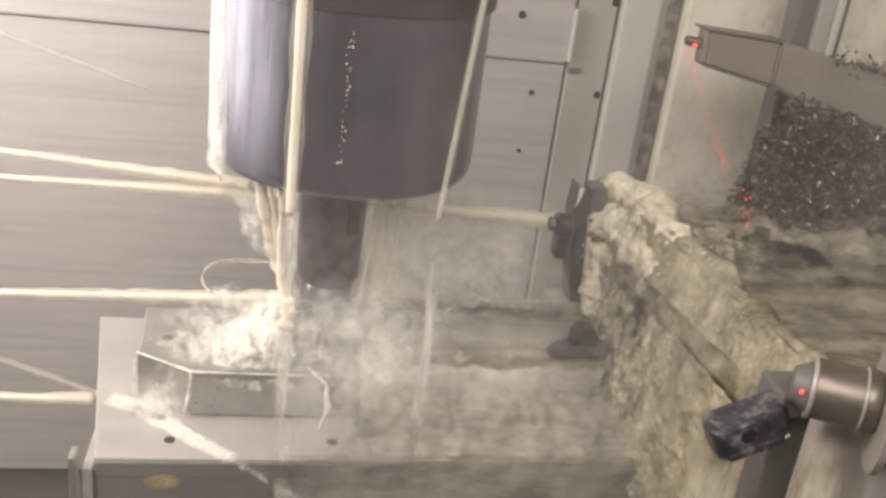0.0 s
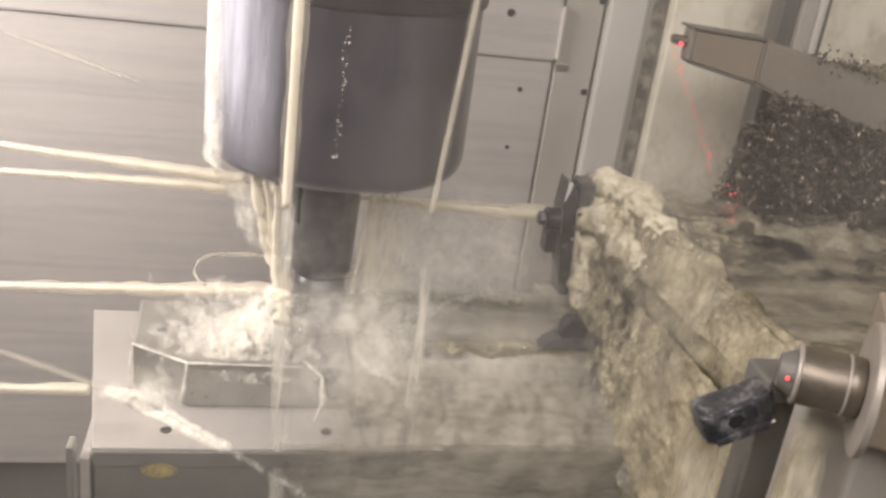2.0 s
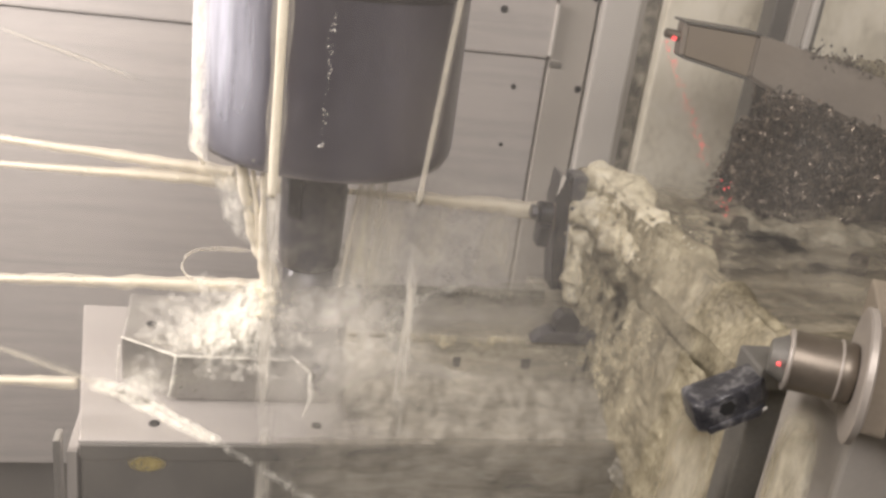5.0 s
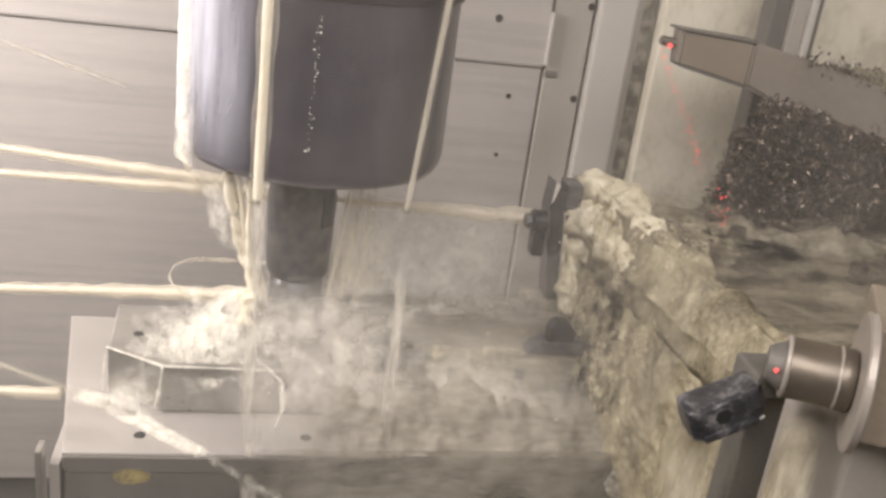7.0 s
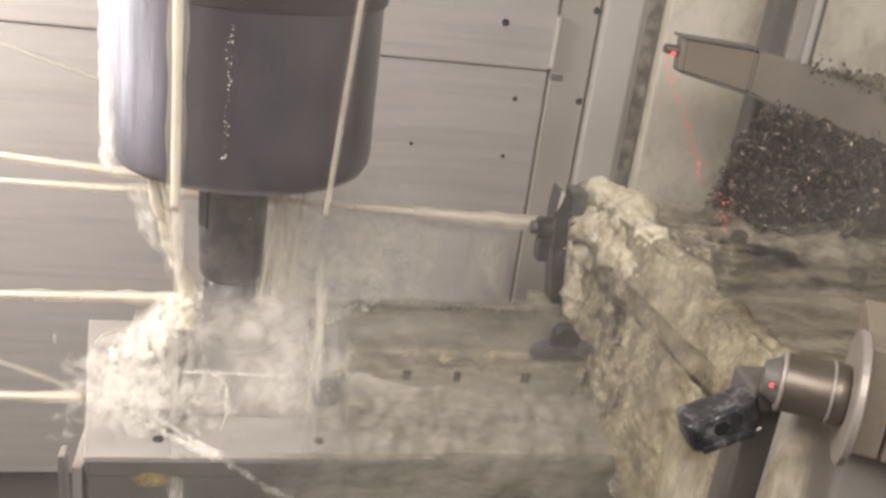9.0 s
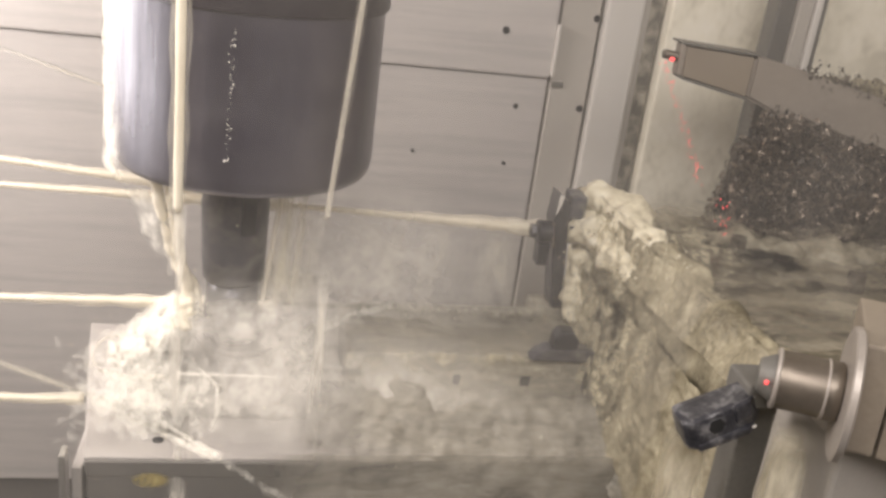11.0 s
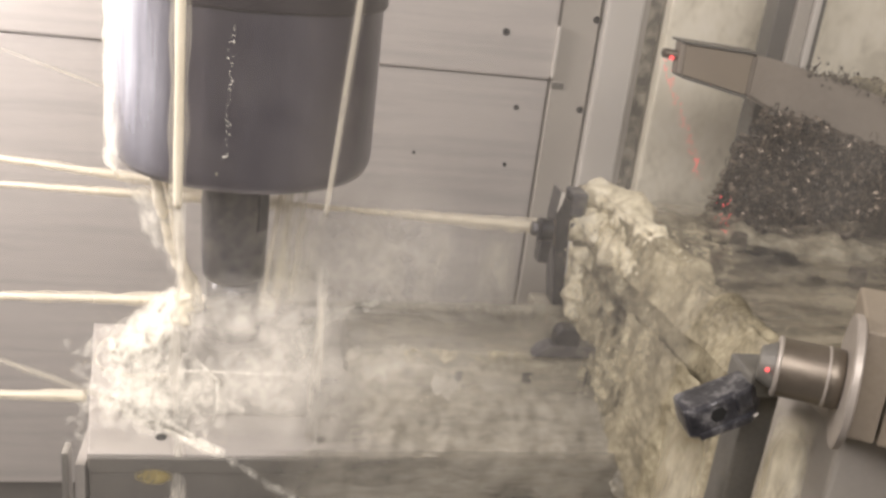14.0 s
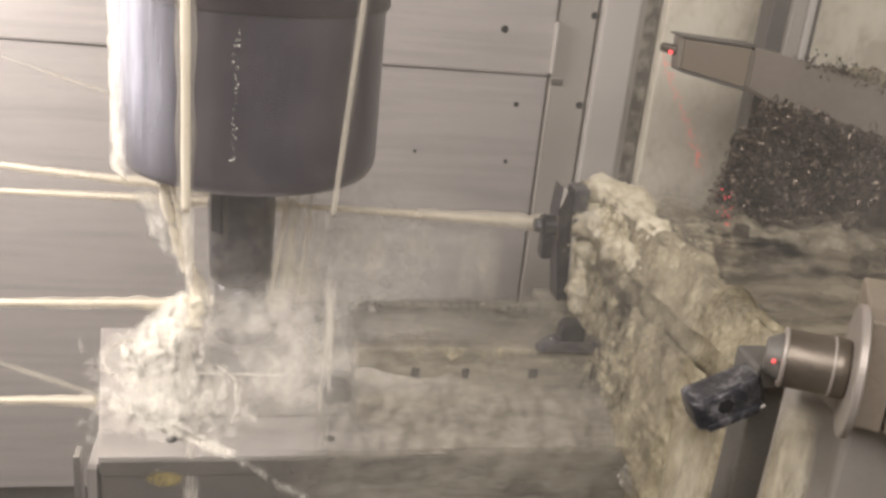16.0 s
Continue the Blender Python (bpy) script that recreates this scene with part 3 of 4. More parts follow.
def lever_clamp():
    ob = rides(thing("lever_clamp", "black steel upright lever clamp with bolts", "clamp"))
    part("lever", slab([(0.1985, 0.1565), (0.2085, 0.1500), (0.2125, 0.110), (0.2170, 0.050), (0.2075, 0.050), (0.1995, 0.109), (0.1965, 0.130)], 0.016, 0.042, 0.0015), BLACK, ob)
    part("head", box((0.2095, 0.016, 0.1345), (0.2240, 0.040, 0.1560), 0.0025), TOOL, ob, "dark grey clamp head")
    part("guide", box((0.2125, 0.014, 0.1180), (0.2235, 0.038, 0.1290), 0.002), TOOL, ob)
    part("neck", box((0.2115, 0.022, 0.1285), (0.2190, 0.036, 0.1350), 0.001), BLACK, ob)
    # two thin pale strips model the glints on the lever's left edge
    part("corner_glint", slab([(0.1972, 0.1380), (0.1985, 0.1570), (0.2025, 0.1555), (0.2005, 0.1460)], 0.0148, 0.0168, 0.0006), STRIP, ob, "white strip as a glint on the corner")
    part("edge_glint", slab([(0.1958, 0.130), (0.1988, 0.108), (0.2000, 0.108), (0.1972, 0.132)], 0.0146, 0.0166, 0.0004), CHROME, ob)
    part("pivot", rod((0.184, 0.02, 0.121), (0.197, 0.02, 0.121), 0.010, 0.0095, 20), BLACK, ob)
    part("nut", rod((0.178, 0.02, 0.121), (0.184, 0.02, 0.121), 0.0065, 0.006, 6), TOOL, ob)
    part("hook", box((0.187, 0.016, 0.090), (0.1975, 0.032, 0.110), 0.002), BLACK, ob)
    part("side_drip", stream([(0.2135, 0.013, 0.112), (0.2165, 0.012, 0.080), (0.2195, 0.010, 0.050)], [0.0022, 0.0026, 0.0036], 10, 0.5, 8, 0.002), FOAM, ob, "", True)
    part("base_block", box((0.192, 0.018, -0.02), (0.232, 0.046, 0.050), 0.003), FLOW, ob)
    return ob


def tee_clamp():
    ob = rides(thing("tee_clamp", "dark steel strap clamp with square knob on the vise", "clamp"))
    part("strap", slab([(0.170, 0.0388), (0.250, 0.0388), (0.246, 0.0440), (0.214, 0.0500), (0.184, 0.0500), (0.176, 0.0455)], -0.0655, -0.050, 0.0015), TOOL, ob)
    part("knob", slab([(0.1875, 0.0495), (0.2075, 0.0495), (0.2085, 0.0590), (0.2030, 0.0660), (0.1925, 0.0660), (0.1880, 0.0600)], -0.066, -0.050, 0.002), BLACK, ob)
    part("post", box((0.226, -0.0665, 0.012), (0.234, -0.0608, 0.0385), 0.002), BLACK, ob, "dark upright stud")
    return ob


fixture_plate()
workpiece()
vise()
lever_clamp()
tee_clamp()


# ---- table body, laser bridge, probe ----
def trunnion_body():
    ob = rides(thing("trunnion_body", "dark wet cast machine table body with foam patches", "machine table"))
    part("top_casting", box((0.262, -0.24, 0.02), (0.95, 0.13, 0.108), 0.006), BED, ob)
    part("pedestal", box((0.302, -0.20, -0.50), (0.90, 0.10, 0.0195), 0.006), BED, ob)
    for k, (x, y, a, b) in enumerate(((0.31, 0.09, 0.06, 0.045), (0.36, 0.08, 0.05, 0.04), (0.48, -0.02, 0.09, 0.05), (0.55, 0.02, 0.08, 0.06), (0.60, 0.06, 0.06, 0.06), (0.40, -0.12, 0.10, 0.04), (0.50, -0.16, 0.10, 0.05), (0.36, -0.02, 0.07, 0.06))):
        part("foam_patch", sheet([(x - a, y + b, 0.114), (x + a, y + b, 0.114), (x - a, y - b, 0.114), (x + a, y - b, 0.114)], 40, 30, 0.004, 30 + 3 * k, 45, soft_edge), FROTH, ob, "thin cream froth patch", True)
    for k, (x, y, h) in enumerate(((0.425, 0.040, 0.010), (0.470, 0.022, 0.022), (0.505, 0.030, 0.012), (0.575, 0.045, 0.066), (0.62, 0.05, 0.075), (0.395, 0.055, 0.008), (0.335, 0.085, 0.010), (0.300, 0.075, 0.012))):
        part("foam_heap", rough_body([(x - 0.03, y, 0.110), (x, y, 0.112), (x + 0.03, y, 0.110)], [0.012, 0.026, 0.012], [0.004, h, 0.004], 30, 30 + k, 0.002, ((32, 0.006), (90, 0.0022), (260, 0.0007))), FROTHED, ob, "cream foam heap", True)
    for x, y in ((0.455, -0.045), (0.505, -0.035), (0.380, 0.03)):
        part("bolt_head", rod((x, y, 0.107), (x, y, 0.124), 0.009, 0.008, 6), CORE, ob)
    return ob


def laser_bridge():
    ob = rides(thing("laser_bridge", "grey measuring laser arm with tan window", "laser arm"))
    part("end_cap", slab([(0.3230, 0.2515), (0.3215, 0.2800), (0.3270, 0.2800), (0.3282, 0.2505)], 0.112, 0.126, 0.0015), ARMGREY, ob)
    part("window", slab([(0.3290, 0.2505), (0.3278, 0.2790), (0.3975, 0.2745), (0.3975, 0.2365)], 0.1135, 0.134, 0.0012), TAN, ob, "tan anodised window section")
    bm = bmesh.new()
    pts = [(0.3985, 0.2755, 0.2355), (0.43, 0.2705, 0.2230), (0.47, 0.2620, 0.2100), (0.52, 0.2515, 0.2010), (0.58, 0.2380, 0.1890), (0.66, 0.2180, 0.170)]
    rings = []
    for x, t, b in pts:
        rings.append([bm.verts.new(p) for p in ((x, 0.112, b), (x, 0.112, t), (x, 0.136, t), (x, 0.136, b))])
    for a, b in zip(rings, rings[1:]):
        for i in range(4):
            bm.faces.new((a[i], a[(i + 1) % 4], b[(i + 1) % 4], b[i]))
    bm.faces.new(rings[0])
    bm.faces.new(rings[-1][::-1])
    bmesh.ops.recalc_face_normals(bm, faces=bm.faces)
    bmesh.ops.bevel(bm, geom=[e for e in bm.edges if len(e.link_faces) == 2 and e.calc_face_angle() > 1.0], offset=0.0025, segments=2, affect="EDGES")
    part("curved_arm", bm, ARMGREY, ob)
    part("top_edge", slab([(0.3215, 0.2802), (0.3215, 0.2822), (0.4000, 0.2780), (0.4000, 0.2758)], 0.110, 0.136, 0.0008), SIDE, ob)
    part("bottom_edge", slab([(0.3285, 0.2475), (0.3285, 0.2500), (0.3980, 0.2362), (0.3980, 0.2335)], 0.110, 0.136, 0.0008), SIDE, ob)
    part("column", box((0.655, 0.112, 0.10), (0.71, 0.150, 0.21), 0.004), ARMGREY, ob)
    lens = part("lens_tube", rod((0.3225, 0.119, 0.2670), (0.308, 0.119, 0.2690), 0.0050, 0.0042), CHROME, ob)
    part("red_spot", lump((0.316, 0.1140, 0.2650), (0.0026, 0.0015, 0.0022), 3, 2, 0.3), RED, lens, "glowing red laser spot", True)
    part("foam_heap", rough_body([(0.47, 0.126, 0.260), (0.52, 0.128, 0.252), (0.56, 0.128, 0.244), (0.62, 0.128, 0.230)], [0.004, 0.008, 0.010, 0.008], [0.004, 0.010, 0.016, 0.010], 30, 8, 0.002, ((30, 0.006), (90, 0.004), (260, 0.002))), CURTAIN, ob, "dirty foam heap", True)
    part("grime", fizz([(0.455, 0.116, 0.266), (0.51, 0.114, 0.258), (0.60, 0.114, 0.238)], (0.012, 0.006, 0.005), 420, 0.0006, 0.0024, 18), CORE, ob, "brown chip grime")
    return ob


def laser_probe():
    """The barrel points away from the eye's line; all parts are laid along its axis."""
    ob = rides(thing("laser_probe", "polished laser probe barrel on a round flange bracket", "laser probe"))
    a, way = Vector((0.2215, -0.318, 0.1695)), Vector((0.87, -0.48, 0.03)).normalized()
    h = 0.034
    m = along(a, a + way)
    part("barrel", lathe([(0.0140, 0.0), (0.0155, 0.0008), (0.0158, 0.003), (0.0158, h * 0.74), (0.0163, h * 0.76), (0.0163, h * 0.95), (0.015, h)], 48, m), CHROME, ob, smooth=True)
    part("rim", lathe([(0.0158, 0), (0.0165, 0.0005), (0.0165, 0.0018), (0.0158, 0.0024)], 48, m), DISC, ob, smooth=True)
    part("groove_ring", lathe([(0.0160, 0), (0.0167, 0.0004), (0.0167, 0.0012), (0.0160, 0.0016)], 48, m @ pose(0, 0, h * 0.74)), DISC, ob, smooth=True)
    cone = part("snout", lathe([(0.0085, 0), (0.0092, 0.0004), (0.0128, 0.0075), (0.0130, 0.0082)], 32, m @ pose(0, 0, -0.0082)), SIDE, ob, "dull grey snout")
    tip = m @ Vector((0, 0, -0.0035))
    part("red_spot", lump((tip.x - 0.0062, tip.y - 0.0108, tip.z + 0.002), (0.0011, 0.0010, 0.0014), 5, 2, 0.4), RED, cone, "glowing red laser spot", True)
    part("flange", lathe([(0.0345, 0.0), (0.0362, 0.0008), (0.0362, 0.0040), (0.0345, 0.0050)], 64, m @ pose(0, 0, h)), DISC, ob, "pale round flange disc")
    side = a + way * (h + 0.0055)
    q = Matrix.Translation(side) @ way.to_track_quat("X", "Z").to_matrix().to_4x4()
    for name, x0, x1, z0, z1 in (("bracket", 0.0, 0.017, -0.031, 0.032), ("bracket_body", 0.0182, 0.12, -0.0315, 0.0325)):
        bm = box((x0, -0.004, z0), (x1, 0.065, z1), 0.002)
        bm.transform(q)
        part(name, bm, TAN, ob)
    part("foot", box((0.262, -0.335, -0.42), (0.60, -0.245, 0.136), 0.003), PANEL, ob, "wet grey bracket foot")
    return ob


def blow_block():
    ob = rides(thing("air_nozzle_block", "black faceted nozzle block on a dark stem", "nozzle block"))
    m = pose(0.2010, -0.306, 0.1400, 0, -24, 4) @ Matrix.Scale(0.92, 4)
    bm = prism([(-0.026, -0.009), (-0.020, -0.013), (0.017, -0.012), (0.026, -0.003), (0.025, 0.010), (-0.024, 0.012)], -0.012, 0.009, 0.004)
    bm.transform(m)
    part("body", bm, NOZZLE, ob)
    bm = rod((-0.006, -0.0125, 0.001), (-0.006, -0.0105, 0.001), 0.0085, n=20, edge=0.0006)
    bm.transform(m)
    part("socket_rim", bm, NOZZLE, ob)
    bm = rod((-0.006, -0.0132, 0.001), (-0.006, -0.0112, 0.001), 0.0055, n=6, edge=0.0004)
    bm.transform(m)
    part("socket", bm, HOLE, ob)
    bm = prism([(-0.020, -0.0135), (0.012, -0.0150), (0.0185, -0.0105), (-0.020, -0.0105)], -0.0125, -0.0075, 0.001)
    bm.transform(m)
    part("lower_facet", bm, NOZZLE, ob, "worn bright lower facet")
    bm = prism([(0.006, -0.0140), (0.016, -0.0135), (0.022, -0.0080), (0.006, -0.0100)], -0.003, 0.0100, 0.002)
    bm.transform(m)
    part("end_facet", bm, NOZZLE, ob)
    # thin white rods laid along the edges in place of chamfer highlights
    bm = rod((0.013, -0.0125, 0.008), (0.024, -0.006, 0.006), 0.0006, n=8, edge=0.0002)
    bm.transform(m)
    part("edge_glint", bm, STRIP, ob)
    bm = rod((-0.010, -0.0128, -0.0125), (0.018, -0.0125, -0.010), 0.0008, n=8, edge=0.0002)
    bm.transform(m)
    part("lower_glint", bm, STRIP, ob)
    part("stem", box((0.222, -0.300, -0.32), (0.242, -0.280, 0.140), 0.002), SIDE, ob, "dark upright stem")
    part("link_arm", box((0.214, -0.312, 0.146), (0.236, -0.285, 0.160), 0.002), SIDE, ob)
    return ob


trunnion_body()
laser_bridge()
laser_probe()
blow_block()


# ---- chips ----
def chip_nest():
    """Curled steel ribbons heaped under the laser arm."""
    ob = rides(tagged(new("chip_nest"), "tangled nest of dark shiny steel chips", "swarf", kind="stuff"))
    rnd = random.Random(5)
    verts, faces = [], []
    for k in range(5200):
        u, v, w = rnd.uniform(-1, 1), rnd.uniform(-1, 1), rnd.random()
        x = 0.448 + 0.030 * w + u * (0.078 - 0.010 * w)
        c = Vector((x, 0.082 + 0.022 * v, 0.106 + (0.135 - 0.26 * (x - 0.38)) * w * rnd.uniform(0.9, 1.03)))
        ax = Vector((rnd.gauss(0, 1), rnd.gauss(0, 1), rnd.gauss(0, 1))).normalized()
        p = ax.orthogonal().normalized()
        q = ax.cross(p)
        far = k % 45 == 0
        if far:
            c += Vector((rnd.uniform(-0.030, 0.012), rnd.uniform(-0.02, 0), rnd.uniform(-0.006, 0.012)))
        r, wid, turns, pitch = rnd.uniform(0.004, 0.009) if far else rnd.uniform(0.002, 0.006), rnd.uniform(0.0004, 0.0011), rnd.uniform(0.5, 1.7), rnd.uniform(0.001, 0.006)
        n = 9
        base = len(verts)
        for i in range(n):
            a = 2 * math.pi * turns * i / (n - 1)
            e = c + p * (r * math.cos(a)) + q * (r * math.sin(a)) + ax * (pitch * i / n)
            verts += [e - ax * wid, e + ax * wid]
        faces += [(base + 2 * i, base + 2 * i + 1, base + 2 * i + 3, base + 2 * i + 2) for i in range(n - 1)]
    me = bpy.data.meshes.new("ribbons")
    me.from_pydata(verts, [], faces)
    me.materials.append(SWARF)
    ribbons = new("ribbons", me)
    ribbons.parent = ob
    # packed chips; the dark lump reaches past the ribbons as their shadow
    core = lump((0.500, 0.100, 0.150), (0.120, 0.012, 0.062), 4, 4, 0.15, 2.5)
    core.transform(Matrix.Translation((0.49, 0.094, 0.15)) @ pose(0, 0, 0, 0, 14, 0) @ Matrix.Translation((-0.49, -0.094, -0.15)))
    part("core_and_shade", core, CORE, ob, smooth=True)
    return ob


chip_nest()


# ---- coolant on the table ----
def foam_bank():
    """Foam running along the table's edge and down its side in two bands with a wet groove between them."""
    ob = rides(tagged(new("foam_bank"), "thick cream coolant foam pouring over the table edge", "foam", kind="stuff"))
    lip = [(0.236, 0.060, 0.148), (0.250, -0.02, 0.149), (0.262, -0.12, 0.146), (0.272, -0.25, 0.141)]
    part("lip", rough_body(lip, [0.008, 0.010, 0.010, 0.006], [0.005, 0.007, 0.006, 0.003], 30, 1, 0.002, ((26, 0.006), (80, 0.0026), (240, 0.0009))), CURTAIN, ob, "", True)
    part("upper_band", sheet([(0.230, 0.055, 0.152), (0.266, -0.256, 0.145), (0.224, 0.024, 0.112), (0.252, -0.262, 0.118)], 220, 44, 0.0045, 3, 28), CURTAIN, ob, "", True)
    part("upper_froth", sheet([(0.224, 0.062, 0.164), (0.266, -0.275, 0.150), (0.222, 0.020, 0.108), (0.243, -0.272, 0.116)], 150, 40, 0.005, 13, 50, lambda u, w: soft_edge(u, w) * max(0.0, 1.0 - 0.75 * u)), CREAM, ob, "", True)
    part("lower_froth", sheet([(0.220, 0.012, 0.104), (0.240, -0.15, 0.100), (0.212, -0.010, 0.02), (0.236, -0.200, -0.02)], 110, 60, 0.006, 19, 42, lambda u, w: soft_edge(u, w) * (0.98 - 0.35 * u) * (1.0 - 0.3 * w)), CREAM, ob, "", True)
    part("wet_groove", sheet([(0.226, 0.045, 0.118), (0.264, -0.257, 0.120), (0.223, 0.03, 0.085), (0.263, -0.262, 0.07)], 90, 14, 0.004, 4, 55), CURTAIN, ob, "wet groove", True)
    part("lower_band", sheet([(0.222, 0.020, 0.098), (0.250, -0.235, 0.094), (0.218, -0.006, 0.02), (0.244, -0.270, -0.06)], 170, 80, 0.006, 9, 28), CURTAIN, ob, "", True)
    part("side_curtain", sheet([(0.220, 0.010, 0.04), (0.256, -0.262, 0.06), (0.232, -0.07, -0.04), (0.250, -0.27, -0.32)], 110, 90, 0.007, 6, 26), CURTAIN, ob, "", True)
    part("apron", sheet([(0.236, -0.07, 0.030), (0.246, -0.13, 0.035), (0.215, -0.110, -0.018), (0.245, -0.150, -0.06)], 60, 46, 0.007, 8, 45), FLOW, ob, "", True)
    knobbly = ((26, 0.007), (80, 0.0042), (260, 0.0018))
    part("crest", rough_body([(0.226, 0.046, 0.136), (0.240, 0.040, 0.147), (0.250, 0.006, 0.147), (0.256, -0.040, 0.145), (0.262, -0.10, 0.142)], [0.010, 0.016, 0.018, 0.014, 0.004], [0.010, 0.014, 0.015, 0.010, 0.003], 34, 5, 0.002, knobbly), FOAM, ob, "", True)
    part("shoulder", rough_body([(0.222, 0.030, 0.128), (0.232, 0.0, 0.126), (0.238, -0.04, 0.124), (0.244, -0.09, 0.122)], [0.008, 0.012, 0.010, 0.004], [0.012, 0.017, 0.014, 0.004], 30, 15, 0.002, knobbly), FOAM, ob, "", True)
    part("clots", rough_body([(0.227, 0.016, 0.108), (0.229, 0.008, 0.085), (0.230, 0.0, 0.062), (0.224, -0.006, 0.045)], [0.008, 0.010, 0.012, 0.010], [0.010, 0.014, 0.015, 0.011], 30, 7, 0.002, knobbly), FOAM, ob, "", True)
    for k, (x, y, z, a, b) in enumerate(((0.236, 0.010, 0.135, 0.034, 0.034), (0.236, -0.05, 0.110, 0.034, 0.036), (0.238, -0.11, 0.085, 0.040, 0.045), (0.225, -0.09, 0.05, 0.040, 0.050))):
        part("spray_cloud", puff((x, y - 0.02, z), a, b, 40 + k, 0.6 * b, 0.95, 0.7), CREAM, ob, "", True)
    part("lip_froth", sheet([(0.262, 0.085, 0.135), (0.318, -0.25, 0.124), (0.228, 0.055, 0.160), (0.262, -0.262, 0.150)], 150, 36, 0.003, 53, 50, lambda u, w: (0.98 - 0.45 * u) * min(1.0, 0.45 + 1.6 * w, 0.5 + 3 * (1 - w)) * min(1.0, 0.5 + 6 * u, 0.5 + 6 * (1 - u))), CREAM, ob, "", True)
    part("edge_froth", sheet([(0.216, 0.012, 0.112), (0.232, -0.08, 0.10), (0.204, -0.03, 0.0), (0.228, -0.14, -0.03)], 80, 70, 0.004, 57, 42, lambda u, w: 0.9 * min(1.0, 0.35 + 2.2 * u, 0.4 + 3 * (1 - u)) * min(1.0, 0.5 + 4 * w, 0.4 + 2 * (1 - w))), CREAM, ob, "", True)
    part("flecks", fizz(lip, (0.007, 0.012, 0.005), 600, 0.0003, 0.0009, 2), CURTAIN, ob)
    part("bright_flecks", fizz([(0.216, 0.012, 0.10), (0.236, 0.0, 0.140), (0.250, -0.05, 0.140), (0.258, -0.13, 0.136)], (0.007, 0.010, 0.009), 1300, 0.0003, 0.0011, 22), FOAM, ob)
    part("side_flecks", fizz([(0.206, 0.02, 0.10), (0.236, -0.15, 0.09), (0.244, -0.22, 0.08)], (0.006, 0.012, 0.022), 400, 0.0004, 0.0011, 4), CURTAIN, ob)
    return ob


def foam_fall(x, y, top, half, seed):
    ob = rides(tagged(new("foam_stream"), "cream foam stream falling beside the nozzle block", "foam", "falling foam streams", "stuff"))
    for k in range(3):
        d = 0.006 * k
        part("strand", sheet([(x - half + d * 0.4, y + d, top), (x + half, y + d, top - 0.004), (x - half * 1.1, y + d - 0.006, -0.30), (x + half * 1.1, y + d - 0.006, -0.30)], 24, 80, 0.004, seed + 3 * k, 50,
                             lambda u, w: min(1.0, 4 * u, 4 * (1 - u)) * min(1.0, 14 * w)), FALL, ob, "", True)
    return ob


